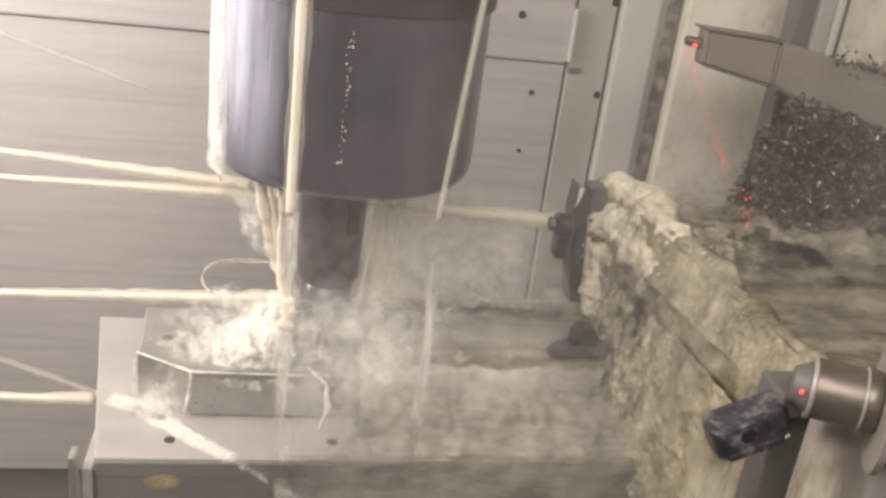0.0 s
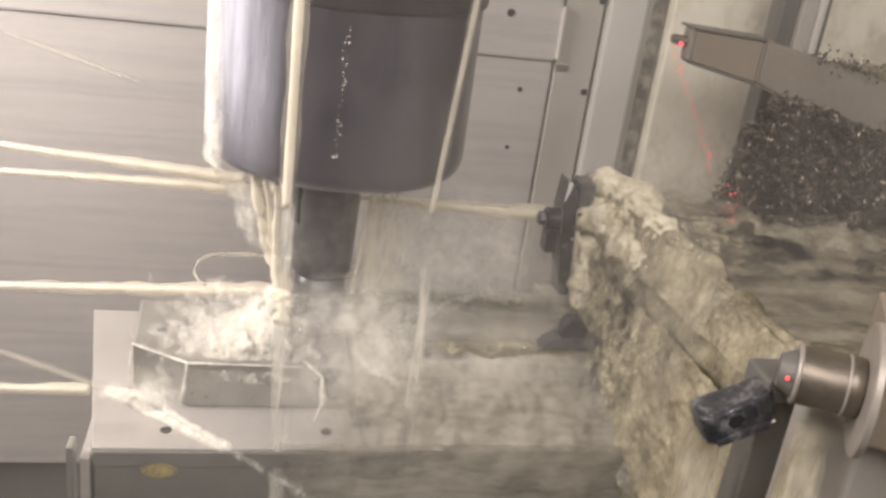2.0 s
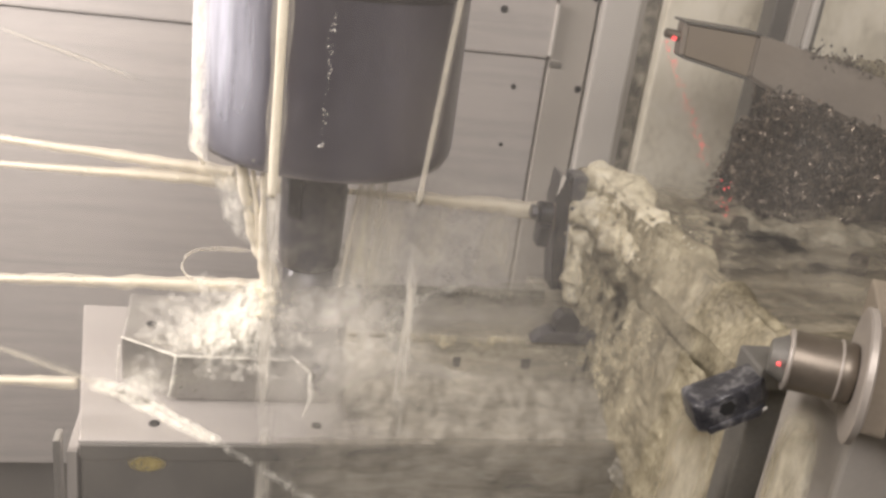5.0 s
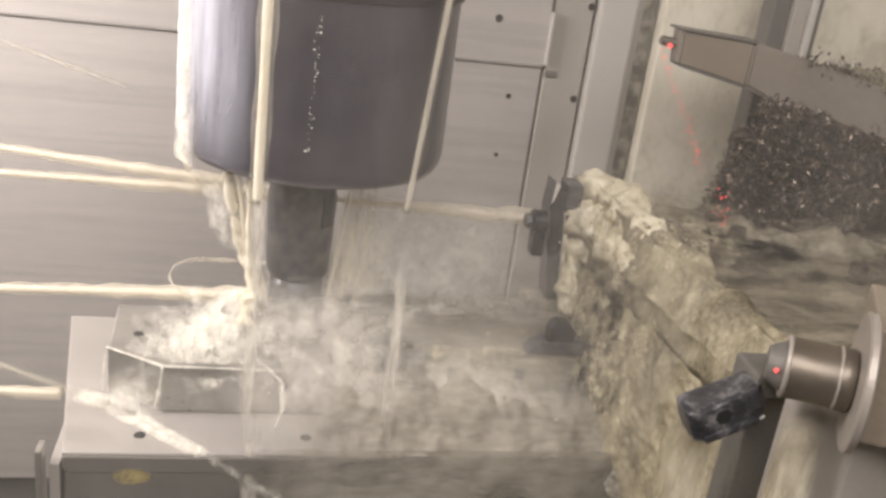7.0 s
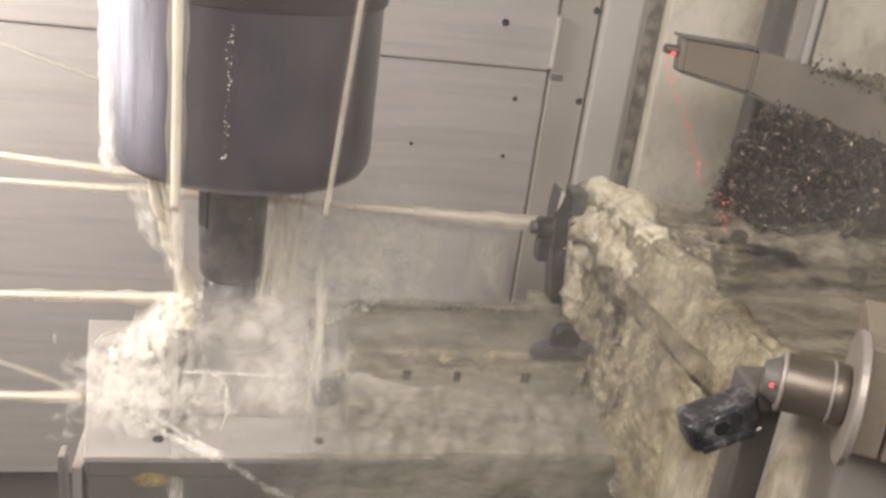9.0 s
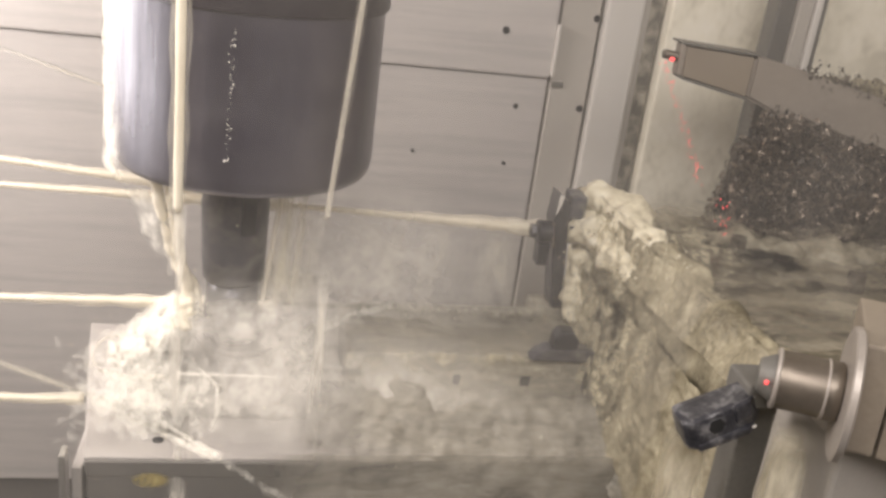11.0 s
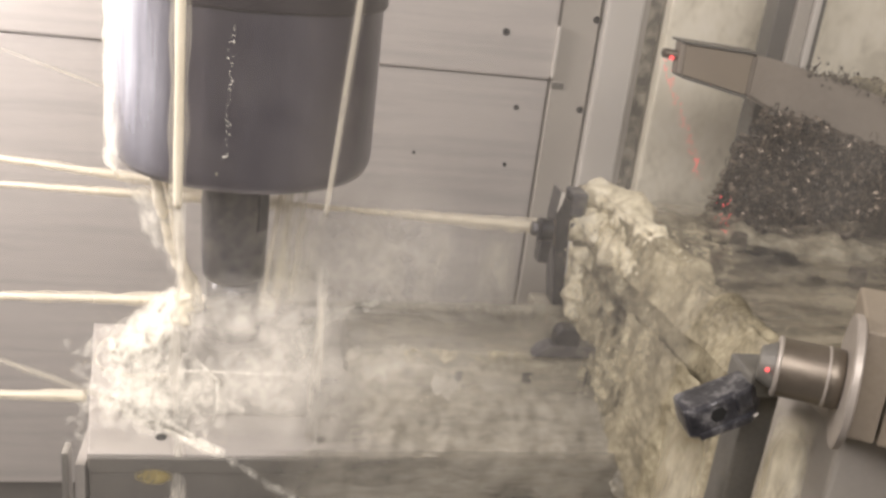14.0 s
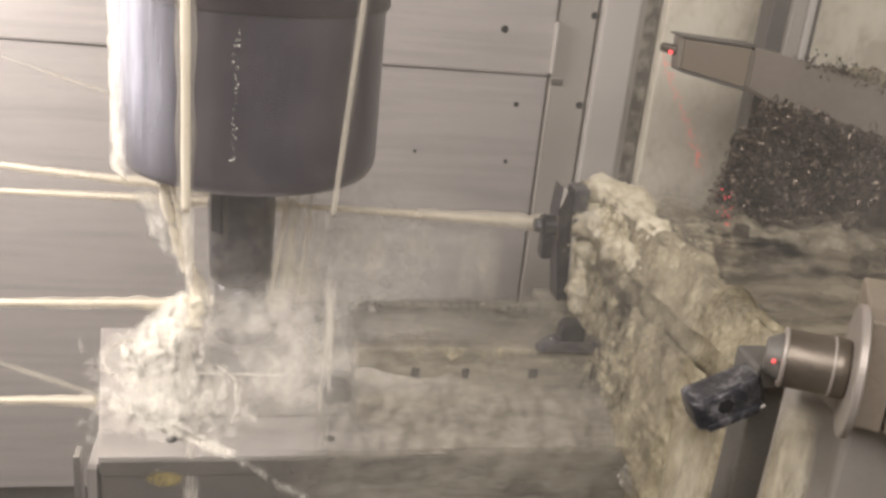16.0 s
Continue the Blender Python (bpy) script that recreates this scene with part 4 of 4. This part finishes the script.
def plate_foam():
    ob = rides(tagged(new("plate_foam"), "bright foam trail washing over the plate edge", "foam", kind="stuff"))
    trail = [(-0.168, -0.046, -0.0192), (-0.146, -0.060, -0.0192), (-0.122, -0.082, -0.0192), (-0.098, -0.104, -0.0192), (-0.076, -0.121, -0.0190)]
    for k, (a, b) in enumerate(zip(trail, trail[1:])):
        a, b = Vector(a), Vector(b)
        wide = 0.012 - 0.0014 * k
        low, up = Vector((-0.4, -0.9, 0)) * wide, Vector((0.4, 0.9, 0)) * wide
        over = (b - a) * 0.15
        part("wash", sheet([a - over + up, b + over + up, a - over + low, b + over + low], 26, 18, 0.0002, 100 + k, 40, lambda u, w: 1.25 * min(1.0, 0.3 + 4 * u, 0.3 + 4 * (1 - u)) * min(1.0, 2.4 * w, 2.4 * (1 - w)) ** 0.6), SPLASH, ob, "", True)
    spill_way = [(-0.122, -0.084, -0.012), (-0.096, -0.108, -0.013), (-0.072, -0.127, -0.017), (-0.048, -0.131, -0.033), (-0.020, -0.132, -0.052), (0.020, -0.132, -0.078), (0.060, -0.132, -0.105)]
    for k, (half, much) in enumerate(((0.0036, 0.74),)):
        for q, (a, b) in enumerate(zip(spill_way, spill_way[1:])):
            a, b = Vector(a), Vector(b)
            over, rise = (b - a) * 0.03, Vector((0.4, 0, 0.9)) * half * (1 + 0.12 * q)
            part("overflow", sheet([a - over + rise, b + over + rise, a - over - rise, b + over - rise], 16, 8, 0.0003, 110 + 7 * k + q, 60, lambda u, w: much * (1 - 0.05 * q) * min(1.0, 0.25 + 2 * w, 0.25 + 2 * (1 - w))), SPLASH, ob, "", True)
    part("flecks", fizz(trail, (0.008, 0.006, 0.002), 260, 0.0002, 0.0007, 12), FOAM, ob)
    for k, (x, y, z, s) in enumerate(((-0.130, -0.072, -0.006, 0.017),)):
        part("burst", puff((x, y, z), s * 1.4, s, 60 + k, 0.3 * s, 1.15, 0.8), SPLASH, ob, "", True)
    face = sheet([(-0.055, -0.1275, -0.012), (0.29, -0.1275, -0.010), (-0.04, -0.134, -0.18), (0.29, -0.134, -0.18)], 90, 50, 0.003, 7, 45, lambda u, w: 1.1 * min(1.0, 5 * u) * min(1.0, 9 * w + 0.55))
    part("face_water", face, MURK, ob, "", True)
    front = sheet([(0.0, -0.070, 0.030), (0.262, -0.070, 0.026), (-0.035, -0.127, -0.018), (0.270, -0.127, -0.018)], 100, 40, 0.006, 15, 40, lambda u, w: min(1.0, 3.5 * u) * min(1.0, 2.5 * w + 0.1))
    part("vise_water", front, MURK, ob, "", True)
    top = sheet([(0.01, 0.03, 0.046), (0.20, 0.03, 0.046), (0.0, -0.062, 0.042), (0.23, -0.066, 0.040)], 60, 30, 0.003, 25, 40, lambda u, w: 0.6 * soft_edge(u, w))
    part("top_water", top, MURK, ob, "", True)
    streaks = sheet([(0.02, -0.0695, 0.012), (0.25, -0.0695, 0.010), (0.0, -0.131, -0.030), (0.25, -0.131, -0.030)], 80, 30, 0.003, 29, 40, lambda u, w: 0.62 * soft_edge(u, w))
    part("foam_streaks", streaks, STREAK, ob, "", True)
    return ob


def thrown_froth():
    """Loose froth on the table that lags behind when the table drops."""
    ob = tagged(new("loose_froth"), "loose cream froth thrown up from the table", "foam", kind="stuff")
    for k, (x, y, z, a, b, g) in enumerate(((0.330, 0.010, 0.136, 0.080, 0.022, 0.92), (0.440, -0.020, 0.134, 0.090, 0.024, 0.88), (0.385, -0.120, 0.132, 0.090, 0.020, 0.86), (0.300, -0.060, 0.140, 0.060, 0.022, 0.85))):
        part("patch", sheet([(x - a, y + 0.06, z + b), (x + a, y + 0.06, z + b * 0.8), (x - a, y - 0.05, z - b * 0.7), (x + a, y - 0.05, z - b)], 40, 26, 0.003, 160 + k, 30, lambda u, w: g * max(0.0, 1 - 2 * math.hypot(u - 0.5, w - 0.5)) ** 0.5), FROTH if k < 3 else CREAM, ob, "", True)
    return ob


loose = thrown_froth()
foam_bank()
foam_fall(0.1935, -0.300, 0.126, 0.016, 3)
foam_fall(0.2330, -0.335, 0.150, 0.0135, 7)
plate_foam()


# ---- jets ----
def jet(a, b, r0, r1, seed, label, material=None):
    """A straight jet that turns about its own line."""
    ob = tagged(new("coolant_jet"), label, "coolant jet", "wash jets")
    ob.matrix_world = along(a, b)
    h = (Vector(b) - Vector(a)).length
    part("core", stream([(0, 0, 0), (0, 0, h)], [r0 * 0.62, r1 * 0.66], 12, 0.08, seed, 0.003, 120), material or JETV, ob, "", True)
    part("spray_skin", stream([(0, 0, h * 0.25), (0, 0, h)], [r0 * 1.0, r1 * 1.7], 10, 0.2, seed + 9, 0.003, 140, lambda f: 0.2 + 0.3 * f), material or JETV, ob, "", True)
    SPINNERS.append((ob, along(a, b)))
    return ob


JET_LABEL = "thin straight cream coolant wash jet"
jet((-0.40, 0.05, 0.1555), (-0.072, 0.05, 0.1275), 0.0026, 0.0034, 1, JET_LABEL)
jet((-0.40, 0.05, 0.1235), (-0.03, 0.05, 0.1195), 0.0022, 0.0040, 2, JET_LABEL)
jet((-0.03, 0.05, 0.1195), (0.196, 0.05, 0.1125), 0.0034, 0.0048, 3, "cream coolant jet spreading past the tool")
jet((-0.40, 0.0, 0.0425), (-0.036, 0.0, 0.0490), 0.0032, 0.0042, 4, JET_LABEL)
jet((-0.42, 0.2, 0.240), (-0.02, 0.2, 0.1180), 0.0020, 0.0026, 5, "faint far coolant wash jet", SHEET)
jet((-0.40, -0.02, 0.058), (-0.124, -0.083, -0.012), 0.0016, 0.0034, 6, JET_LABEL, SHEET)
jet((-0.03, 0.0, 0.0495), (0.195, 0.0, 0.0520), 0.0030, 0.0060, 8, "faint coolant jet spreading past the tool", SHEET)
jet((-0.36, -0.1, 0.0145), (-0.172, -0.1, 0.0137), 0.0022, 0.0026, 7, JET_LABEL)


def carried_water():
    """Streams from the spindle nose, splash about the cutter and its mist."""
    out = []
    for k, (x0, x1, r) in enumerate(((-0.041, -0.0405, 0.0040), (0.074, 0.060, 0.0024))):
        ob = tagged(new("spindle_stream"), "pale coolant stream running down in front of the spindle", "coolant jet", "spindle streams", "")
        full = 1.0 if k == 0 else 0.30
        part("upper", stream([(x0 + (x0 - x1) * 0.6, -0.106, 0.45), (x1, -0.104, 0.165)], [r * 0.85, r * 0.8], 14, 0.06, 20 + k, 0.004, 60, lambda f: full), JETV, ob, "", True)
        for q, (half, much) in enumerate(((0.0045, 0.97), (0.0110, 0.80))):
            part("lower", sheet([(x1 - half * 0.6, -0.104 - 0.002 * q, 0.168), (x1 + half * 0.6, -0.104 - 0.002 * q, 0.168), (x1 + 0.003 - half, -0.129 - 0.002 * q, -0.10), (x1 + 0.006 + half, -0.129 - 0.002 * q, -0.10)], 12, 90, 0.0012, 24 + k + 5 * q, 50,
                                 lambda u, w: (much - 0.10 * k * (1 - q)) * (1 - 0.22 * w) * (0.45 + 0.55 * min(1.0, 3 * u, 3 * (1 - u)))), RUNNEL, ob, "", True)
        part("skin", stream([(x0 + (x0 - x1) * 0.6, -0.106, 0.45), (x1, -0.104, 0.165)], [r * 1.7, r * 1.6], 12, 0.12, 28 + k, 0.004, 60, lambda f: 0.6 * full), SHEET, ob, "", True)
        out.append(ob)
    ob = tagged(new("tool_jet"), "thick cream coolant jets aimed at the cutter", "coolant jet")
    part("left_jet", stream([(-0.062, -0.045, 0.166), (-0.052, -0.03, 0.11), (-0.038, -0.022, 0.072), (-0.034, -0.020, 0.05)], [0.0042, 0.0050, 0.0066, 0.009], 14, 0.22, 31, 0.002, 160), JETV, ob, "", True)
    part("second_jet", stream([(-0.046, -0.060, 0.166), (-0.043, -0.035, 0.10), (-0.036, -0.024, 0.055)], [0.0022, 0.0032, 0.006], 14, 0.22, 33, 0.002, 160), JETV, ob, "", True)
    part("third_jet", stream([(-0.054, -0.052, 0.166), (-0.046, -0.034, 0.105), (-0.037, -0.024, 0.060)], [0.0016, 0.0024, 0.004], 10, 0.25, 34, 0.002, 160, lambda f: 0.7), JETV, ob, "", True)
    part("rim_film", stream([(-0.0955, -0.036, 0.45), (-0.0955, -0.036, 0.175), (-0.089, -0.034, 0.161)], [0.0018, 0.0024, 0.0018], 10, 0.2, 4, 0.003, 60, lambda f: 0.6), JETV, ob, "", True)
    part("rim_spray", sheet([(-0.0995, -0.036, 0.45), (-0.088, -0.050, 0.45), (-0.1000, -0.035, 0.172), (-0.086, -0.052, 0.168)], 12, 60, 0.0015, 4, 60, lambda u, w: 0.5 + 0.4 * min(1.0, 3 * u, 3 * (1 - u))), SPLASH, ob, "", True)
    # white specks put in as the specular highlights on the spindle's drips
    part("drip_glints", fizz([(-0.008, -0.1000, 0.29), (-0.010, -0.1000, 0.20)], (0.0012, 0.0006, 0.004), 46, 0.0004, 0.0011, 5), STRIP, ob)
    part("drip_sheet", sheet([(-0.092, -0.035, 0.167), (-0.05, -0.05, 0.163), (-0.072, -0.025, 0.105), (-0.045, -0.03, 0.09)], 14, 24, 0.004, 3, 60, lambda u, w: 0.78 * soft_edge(u, w)), SPLASH, ob, "", True)
    part("nose_film", sheet([(0.026, -0.015, 0.166), (0.068, -0.030, 0.166), (0.014, -0.015, 0.062), (0.060, -0.050, 0.055)], 40, 50, 0.003, 6, 45, soft_edge), SHEET, ob, "thin water film beside the tool", True)
    for k, (x0, x1) in enumerate(((0.031, 0.020), (0.040, 0.030), (0.050, 0.041))):
        part("thread", stream([(x0, -0.02, 0.165), (x1, -0.02, 0.060)], [0.0014, 0.0024], 8, 0.3, 60 + k, 0.003, 90, lambda f: 0.35 - 0.05 * k), JETV, ob, "", True)
    out.append(ob)
    ob = tagged(new("cutter_splash"), "white coolant splash bursting round the cutter", "splash", kind="stuff")
    part("node", rough_body([(-0.040, -0.030, 0.068), (-0.036, -0.034, 0.056), (-0.040, -0.040, 0.044)], [0.003, 0.007, 0.005], [0.003, 0.007, 0.005], 26, 23, 0.0012, ((60, 0.005), (160, 0.003), (420, 0.0015))), FOAM, ob, "", True)
    core = [(-0.034, -0.022, 0.058), (-0.042, -0.030, 0.042), (-0.056, -0.038, 0.030), (-0.074, -0.044, 0.024), (-0.090, -0.048, 0.021)]
    part("burst", rough_body(core, [0.006, 0.010, 0.014, 0.014, 0.006], [0.006, 0.009, 0.008, 0.006, 0.003], 34, 3, 0.0012, ((50, 0.007), (140, 0.005), (380, 0.0028))), SPLASH, ob, "", True)
    part("inner_burst", rough_body(core[:4], [0.004, 0.006, 0.007, 0.003], [0.004, 0.005, 0.004, 0.002], 30, 13, 0.0012, ((60, 0.006), (160, 0.004), (420, 0.002))), FOAM, ob, "", True)
    part("flecks", fizz(core, (0.016, 0.013, 0.010), 1000, 0.0002, 0.0007, 8), FOAM, ob)
    for k, (c, thick) in enumerate((((( -0.052, -0.018, 0.066), (-0.026, -0.024, 0.068), (-0.125, -0.058, 0.021), (-0.026, -0.066, 0.014)), 1.30),
                                    (((-0.050, -0.030, 0.060), (-0.022, -0.030, 0.060), (-0.105, -0.072, 0.010), (-0.020, -0.074, 0.004)), 0.95))):
        part("fan", sheet(c, 60, 50, 0.005, 70 + 4 * k, 55, lambda u, w: thick * min(1.0, 3 * u + 0.15, 3 * (1 - u) + 0.2) * min(1.0, 0.6 + 4 * w, 0.2 + 1.5 * (1 - w))), SPLASH, ob, "", True)
    part("side_fan", sheet([(-0.030, 0.026, 0.078), (0.075, 0.020, 0.080), (-0.022, 0.026, 0.040), (0.080, 0.016, 0.040)], 60, 30, 0.004, 83, 60, lambda u, w: 1.0 * min(1.0, 0.5 + 3 * u, 0.45 + 2 * (1 - u)) * min(1.0, 0.45 + 3 * w, 0.45 + 3 * (1 - w))), SPLASH, ob, "", True)
    part("deflected_spray", sheet([(0.056, -0.05, 0.060), (0.125, -0.03, 0.078), (0.056, -0.05, 0.046), (0.125, -0.03, 0.068)], 40, 14, 0.003, 14, 70, lambda u, w: (0.95 - 0.45 * u) * min(1.0, 0.5 + 2 * w, 0.5 + 2 * (1 - w))), SPLASH, ob, "", True)
    part("contact", puff((0.058, -0.070, 0.046), 0.014, 0.020, 90, 0.0, 0.95, 0.7), SPLASH, ob, "", True)
    part("swirl", stream([(-0.020, -0.075, 0.030), (-0.004, -0.080, 0.018), (-0.003, -0.083, -0.002), (-0.008, -0.085, -0.018)], [0.0008, 0.0016, 0.0020, 0.0010], 8, 0.6, 17, 0.0015, 160, lambda f: 0.9), SPLASH, ob, "bright curl of running coolant", True)
    out.append(ob)
    ob = tagged(new("plate_spray"), "white spray spilling off the work onto the plate", "splash", kind="stuff")
    for k, (x, y, z, a, b, g) in enumerate(((-0.004, 0.0, 0.0, 0.064, 0.031, 0.80), (-0.024, 0.010, 0.004, 0.058, 0.036, 0.66))):
        part("cloud", puff((x, y, z), a, b, 140 + k, 0.6 * b, g, 0.55), SPLASH, ob, "", True)
    out.append(ob)
    ob = tagged(new("cutter_mist"), "soft cream mist hanging round the cutter", "mist", kind="stuff")
    def ball(u, w):
        return max(0.0, 1 - 2 * math.hypot(u - 0.5, w - 0.5)) ** 0.8
    for k, (x, y, z, a, b) in enumerate(((0.13, -0.07, 0.01, 0.11, 0.055), (0.10, 0.03, 0.075, 0.14, 0.075), (0.022, -0.045, 0.058, 0.090, 0.028), (0.03, -0.075, 0.020, 0.080, 0.040))):
        part("veil", sheet([(x - a, y + 0.7 * b, z + b), (x + a, y + 0.7 * b, z + b), (x - a, y - 0.7 * b, z - b), (x + a, y - 0.7 * b, z - b)], 24, 16, 0.005, k, 30, ball), MIST, ob, "", True)
    out.append(ob)
    return out


water = carried_water()
RIDERS += water[:3]
splash, spill, mist = water[3:6]


def foam_ring():
    ob = tagged(new("foam_ring"), "thin ring of foam thrown off beside the cutter", "foam ring")
    pts = [(0.047 * math.cos(a), 0.040 * math.sin(a), 0.002 * math.sin(3 * a)) for a in (0.5 + i * 0.235 for i in range(25))]
    part("ring", stream(pts, [0.0008 + 0.0012 * abs(math.sin(i * 1.7)) for i in range(25)], 8, 0.6, 5, 0.002, 160, lambda f: 0.30), JETV, ob, "", True)
    return ob


ring = foam_ring()


def flying_drops():
    """Drops thrown off into the air about the spindle."""
    ob = tagged(new("flying_drops"), "small bright coolant drops in the air", "drops", kind="stuff")
    part("near_drops", fizz([(-0.22, -0.10, 0.0), (-0.02, -0.14, 0.04), (0.18, -0.10, 0.06)], (0.05, 0.04, 0.05), 170, 0.0002, 0.0007, 41), FOAM, ob)
    part("far_drops", fizz([(-0.28, 0.1, 0.06), (0.20, 0.1, 0.10)], (0.06, 0.06, 0.05), 130, 0.0002, 0.0008, 43), FOAM, ob)
    return ob


drops = flying_drops()


# ---- curtains and haze ----
def curtains():
    ob = tagged(new("falling_curtain"), "thin falling curtain of coolant under the jet", "coolant curtain", kind="stuff")
    part("veil", sheet([(0.01, 0.048, 0.118), (0.19, 0.048, 0.112), (0.005, 0.03, 0.04), (0.19, 0.03, 0.04)], 40, 16, 0.004, 4, 40, soft_edge), SHEET, ob, "", True)
    haze = tagged(new("coolant_haze"), "faint cream coolant mist in the air", "mist", kind="stuff")
    for k, y in enumerate((-0.16,)):
        part("layer", sheet([(-0.7, y, 0.5), (0.8, y, 0.5), (-0.7, y, -0.4), (0.8, y, -0.4)], 20, 12, 0.02, k * 5, 6), HAZE, haze, "", True)
    beam = tagged(new("laser_scatter"), "self-glowing red specks as laser light on droplets and chips", "laser beam", kind="stuff")
    rnd = random.Random(3)
    bm = bmesh.new()
    a, b = Vector((0.312, 0.126, 0.262)), Vector((0.2075, -0.33, 0.1735))
    # these droplets glow themselves in place of scattered laser light
    for k in range(110):
        f = rnd.random() ** 1.2 * 0.55
        p = a.lerp(b, f) + Vector((rnd.gauss(0, 0.0018), 0, rnd.gauss(0, 0.0022)))
        lump(p, [rnd.uniform(0.0002, 0.0005)] * 3, k, 1, 0.3, bm=bm)
    # glowing specks for the red glints on the chip nest's left side
    for k in range(26):
        p = Vector((0.366, 0.052, 0.150)).lerp(Vector((0.378, 0.052, 0.112)), rnd.random()) + Vector((rnd.gauss(0, 0.004), rnd.gauss(0, 0.002), rnd.gauss(0, 0.004)))
        lump(p, [rnd.uniform(0.0003, 0.0009)] * 3, k, 1, 0.3, bm=bm)
    part("droplets", bm, RED, beam)
    rides(beam)
    return ob, haze


curtain, haze = curtains()


# ---- movement ----
def motions():
    drop = [(0, 0), (7.1, 0), (7.2, -0.003), (7.3, -0.020), (7.4, -0.054), (7.5, -0.077), (7.6, -0.078), (7.8, -0.076), (7.9, -0.073), (8.0, -0.042),
            (8.1, -0.014), (8.2, -0.006), (8.5, -0.002), (9.2, -0.001), (12.0, 0), (16.0, 0)]
    for ob in TABLE:
        x, y, z = ob.location
        walk(ob, [(t, pose(x, y, z + d)) for t, d in drop])
    slide = [(0, -0.0015), (3.5, -0.0025), (7.0, -0.0055), (7.4, -0.0065), (7.5, -0.0075), (7.6, -0.0125), (7.7, -0.057), (7.8, -0.0690), (7.9, -0.0735), (8.0, -0.0720),
             (8.2, -0.0735), (8.5, -0.0725), (9.0, -0.0690), (12.0, -0.0675), (14.5, -0.0695), (16.0, -0.0680)]
    for ob in RIDERS:
        walk(ob, [(t, pose(x, 0, 0)) for t, x in slide])
    # the splash lands on the work, so it sinks with the table, and it flickers
    def between(rows, t):
        return float(np.interp(t, [r[0] for r in rows], [r[1] for r in rows]))

    times = sorted({i / 4 for i in range(65)} | {7.2 + i / 10 for i in range(12)})
    for ob, sink, wild in ((splash, 0.8, 1.0), (mist, 0.45, 1.6)):
        walk(ob, [(t, pose(between(slide, t) + wild * 0.004 * math.sin(t * 9.7), wild * 0.003 * math.sin(t * 6.1), sink * between(drop, t) + wild * 0.002 * math.sin(t * 12.3), 0, 0, 4 * wild * math.sin(t * 7.9))) for t in times])
    # loose froth lags behind the dropping table
    walk(loose, [(t, pose(0, 0, 0.35 * d)) for t, d in drop])
    # the spill sits on the work until the cutter reaches its end, then spreads over the plate
    place = [(0, (-0.058, -0.052, 0.030)), (7.2, (-0.061, -0.052, 0.028)), (7.5, (-0.055, -0.055, -0.020)), (7.7, (-0.085, -0.062, -0.030)), (7.9, (-0.105, -0.075, -0.040)), (8.1, (-0.112, -0.085, -0.004)), (8.5, (-0.116, -0.086, 0.004)), (16, (-0.114, -0.086, 0.002))]
    spots = [[(t, p[q]) for t, p in place] for q in range(3)]
    walk(spill, [(t, pose(*(between(spots[q], t) + 0.003 * math.sin(t * (8.3 + 2.1 * q) + q) for q in range(3)), 0, 3 * math.sin(t * 7.1), 3 * math.sin(t * 9.3))) for t in times])
    walk(drops, [(i / 4, pose(0.03 * math.sin(i * 2.3), 0.02 * math.sin(i * 1.1), 0.025 * math.sin(i * 1.7), 0, 0, 6 * math.sin(i * 3.1))) for i in range(65)])
    # the tool turns in the spindle
    for ob in (holder, cutter):
        x, y, z = ob.location
        walk(ob, [(k / 10, pose(x, y, z, 0, 0, -77 * k)) for k in range(161)])
    # the jets' ragged skins turn about their lines
    for k, (ob, m) in enumerate(SPINNERS):
        walk(ob, [(i / 4, m @ pose(0, 0, 0, 0, 0, (63 + 5 * k) * i)) for i in range(65)])
    # the ring sinks with the table, then is swept away with the cutter's splash
    walk(ring, [(0, pose(-0.060, 0.022, 0.056)), (7.2, pose(-0.064, 0.022, 0.054)), (7.5, pose(-0.06, -0.02, -0.02)), (7.9, pose(-0.10, -0.02, -0.04)), (8.2, pose(-0.13, -0.03, 0.015)), (16, pose(-0.13, -0.03, 0.012))])
    walk(curtain, [(i / 2, pose(0.012 * math.sin(i * 2.1), 0, 0.006 * math.sin(i * 1.3))) for i in range(33)])
    walk(haze, [(i, pose(0.03 * math.sin(i * 0.9), 0, 0.02 * math.sin(i * 0.6))) for i in range(17)])


motions()
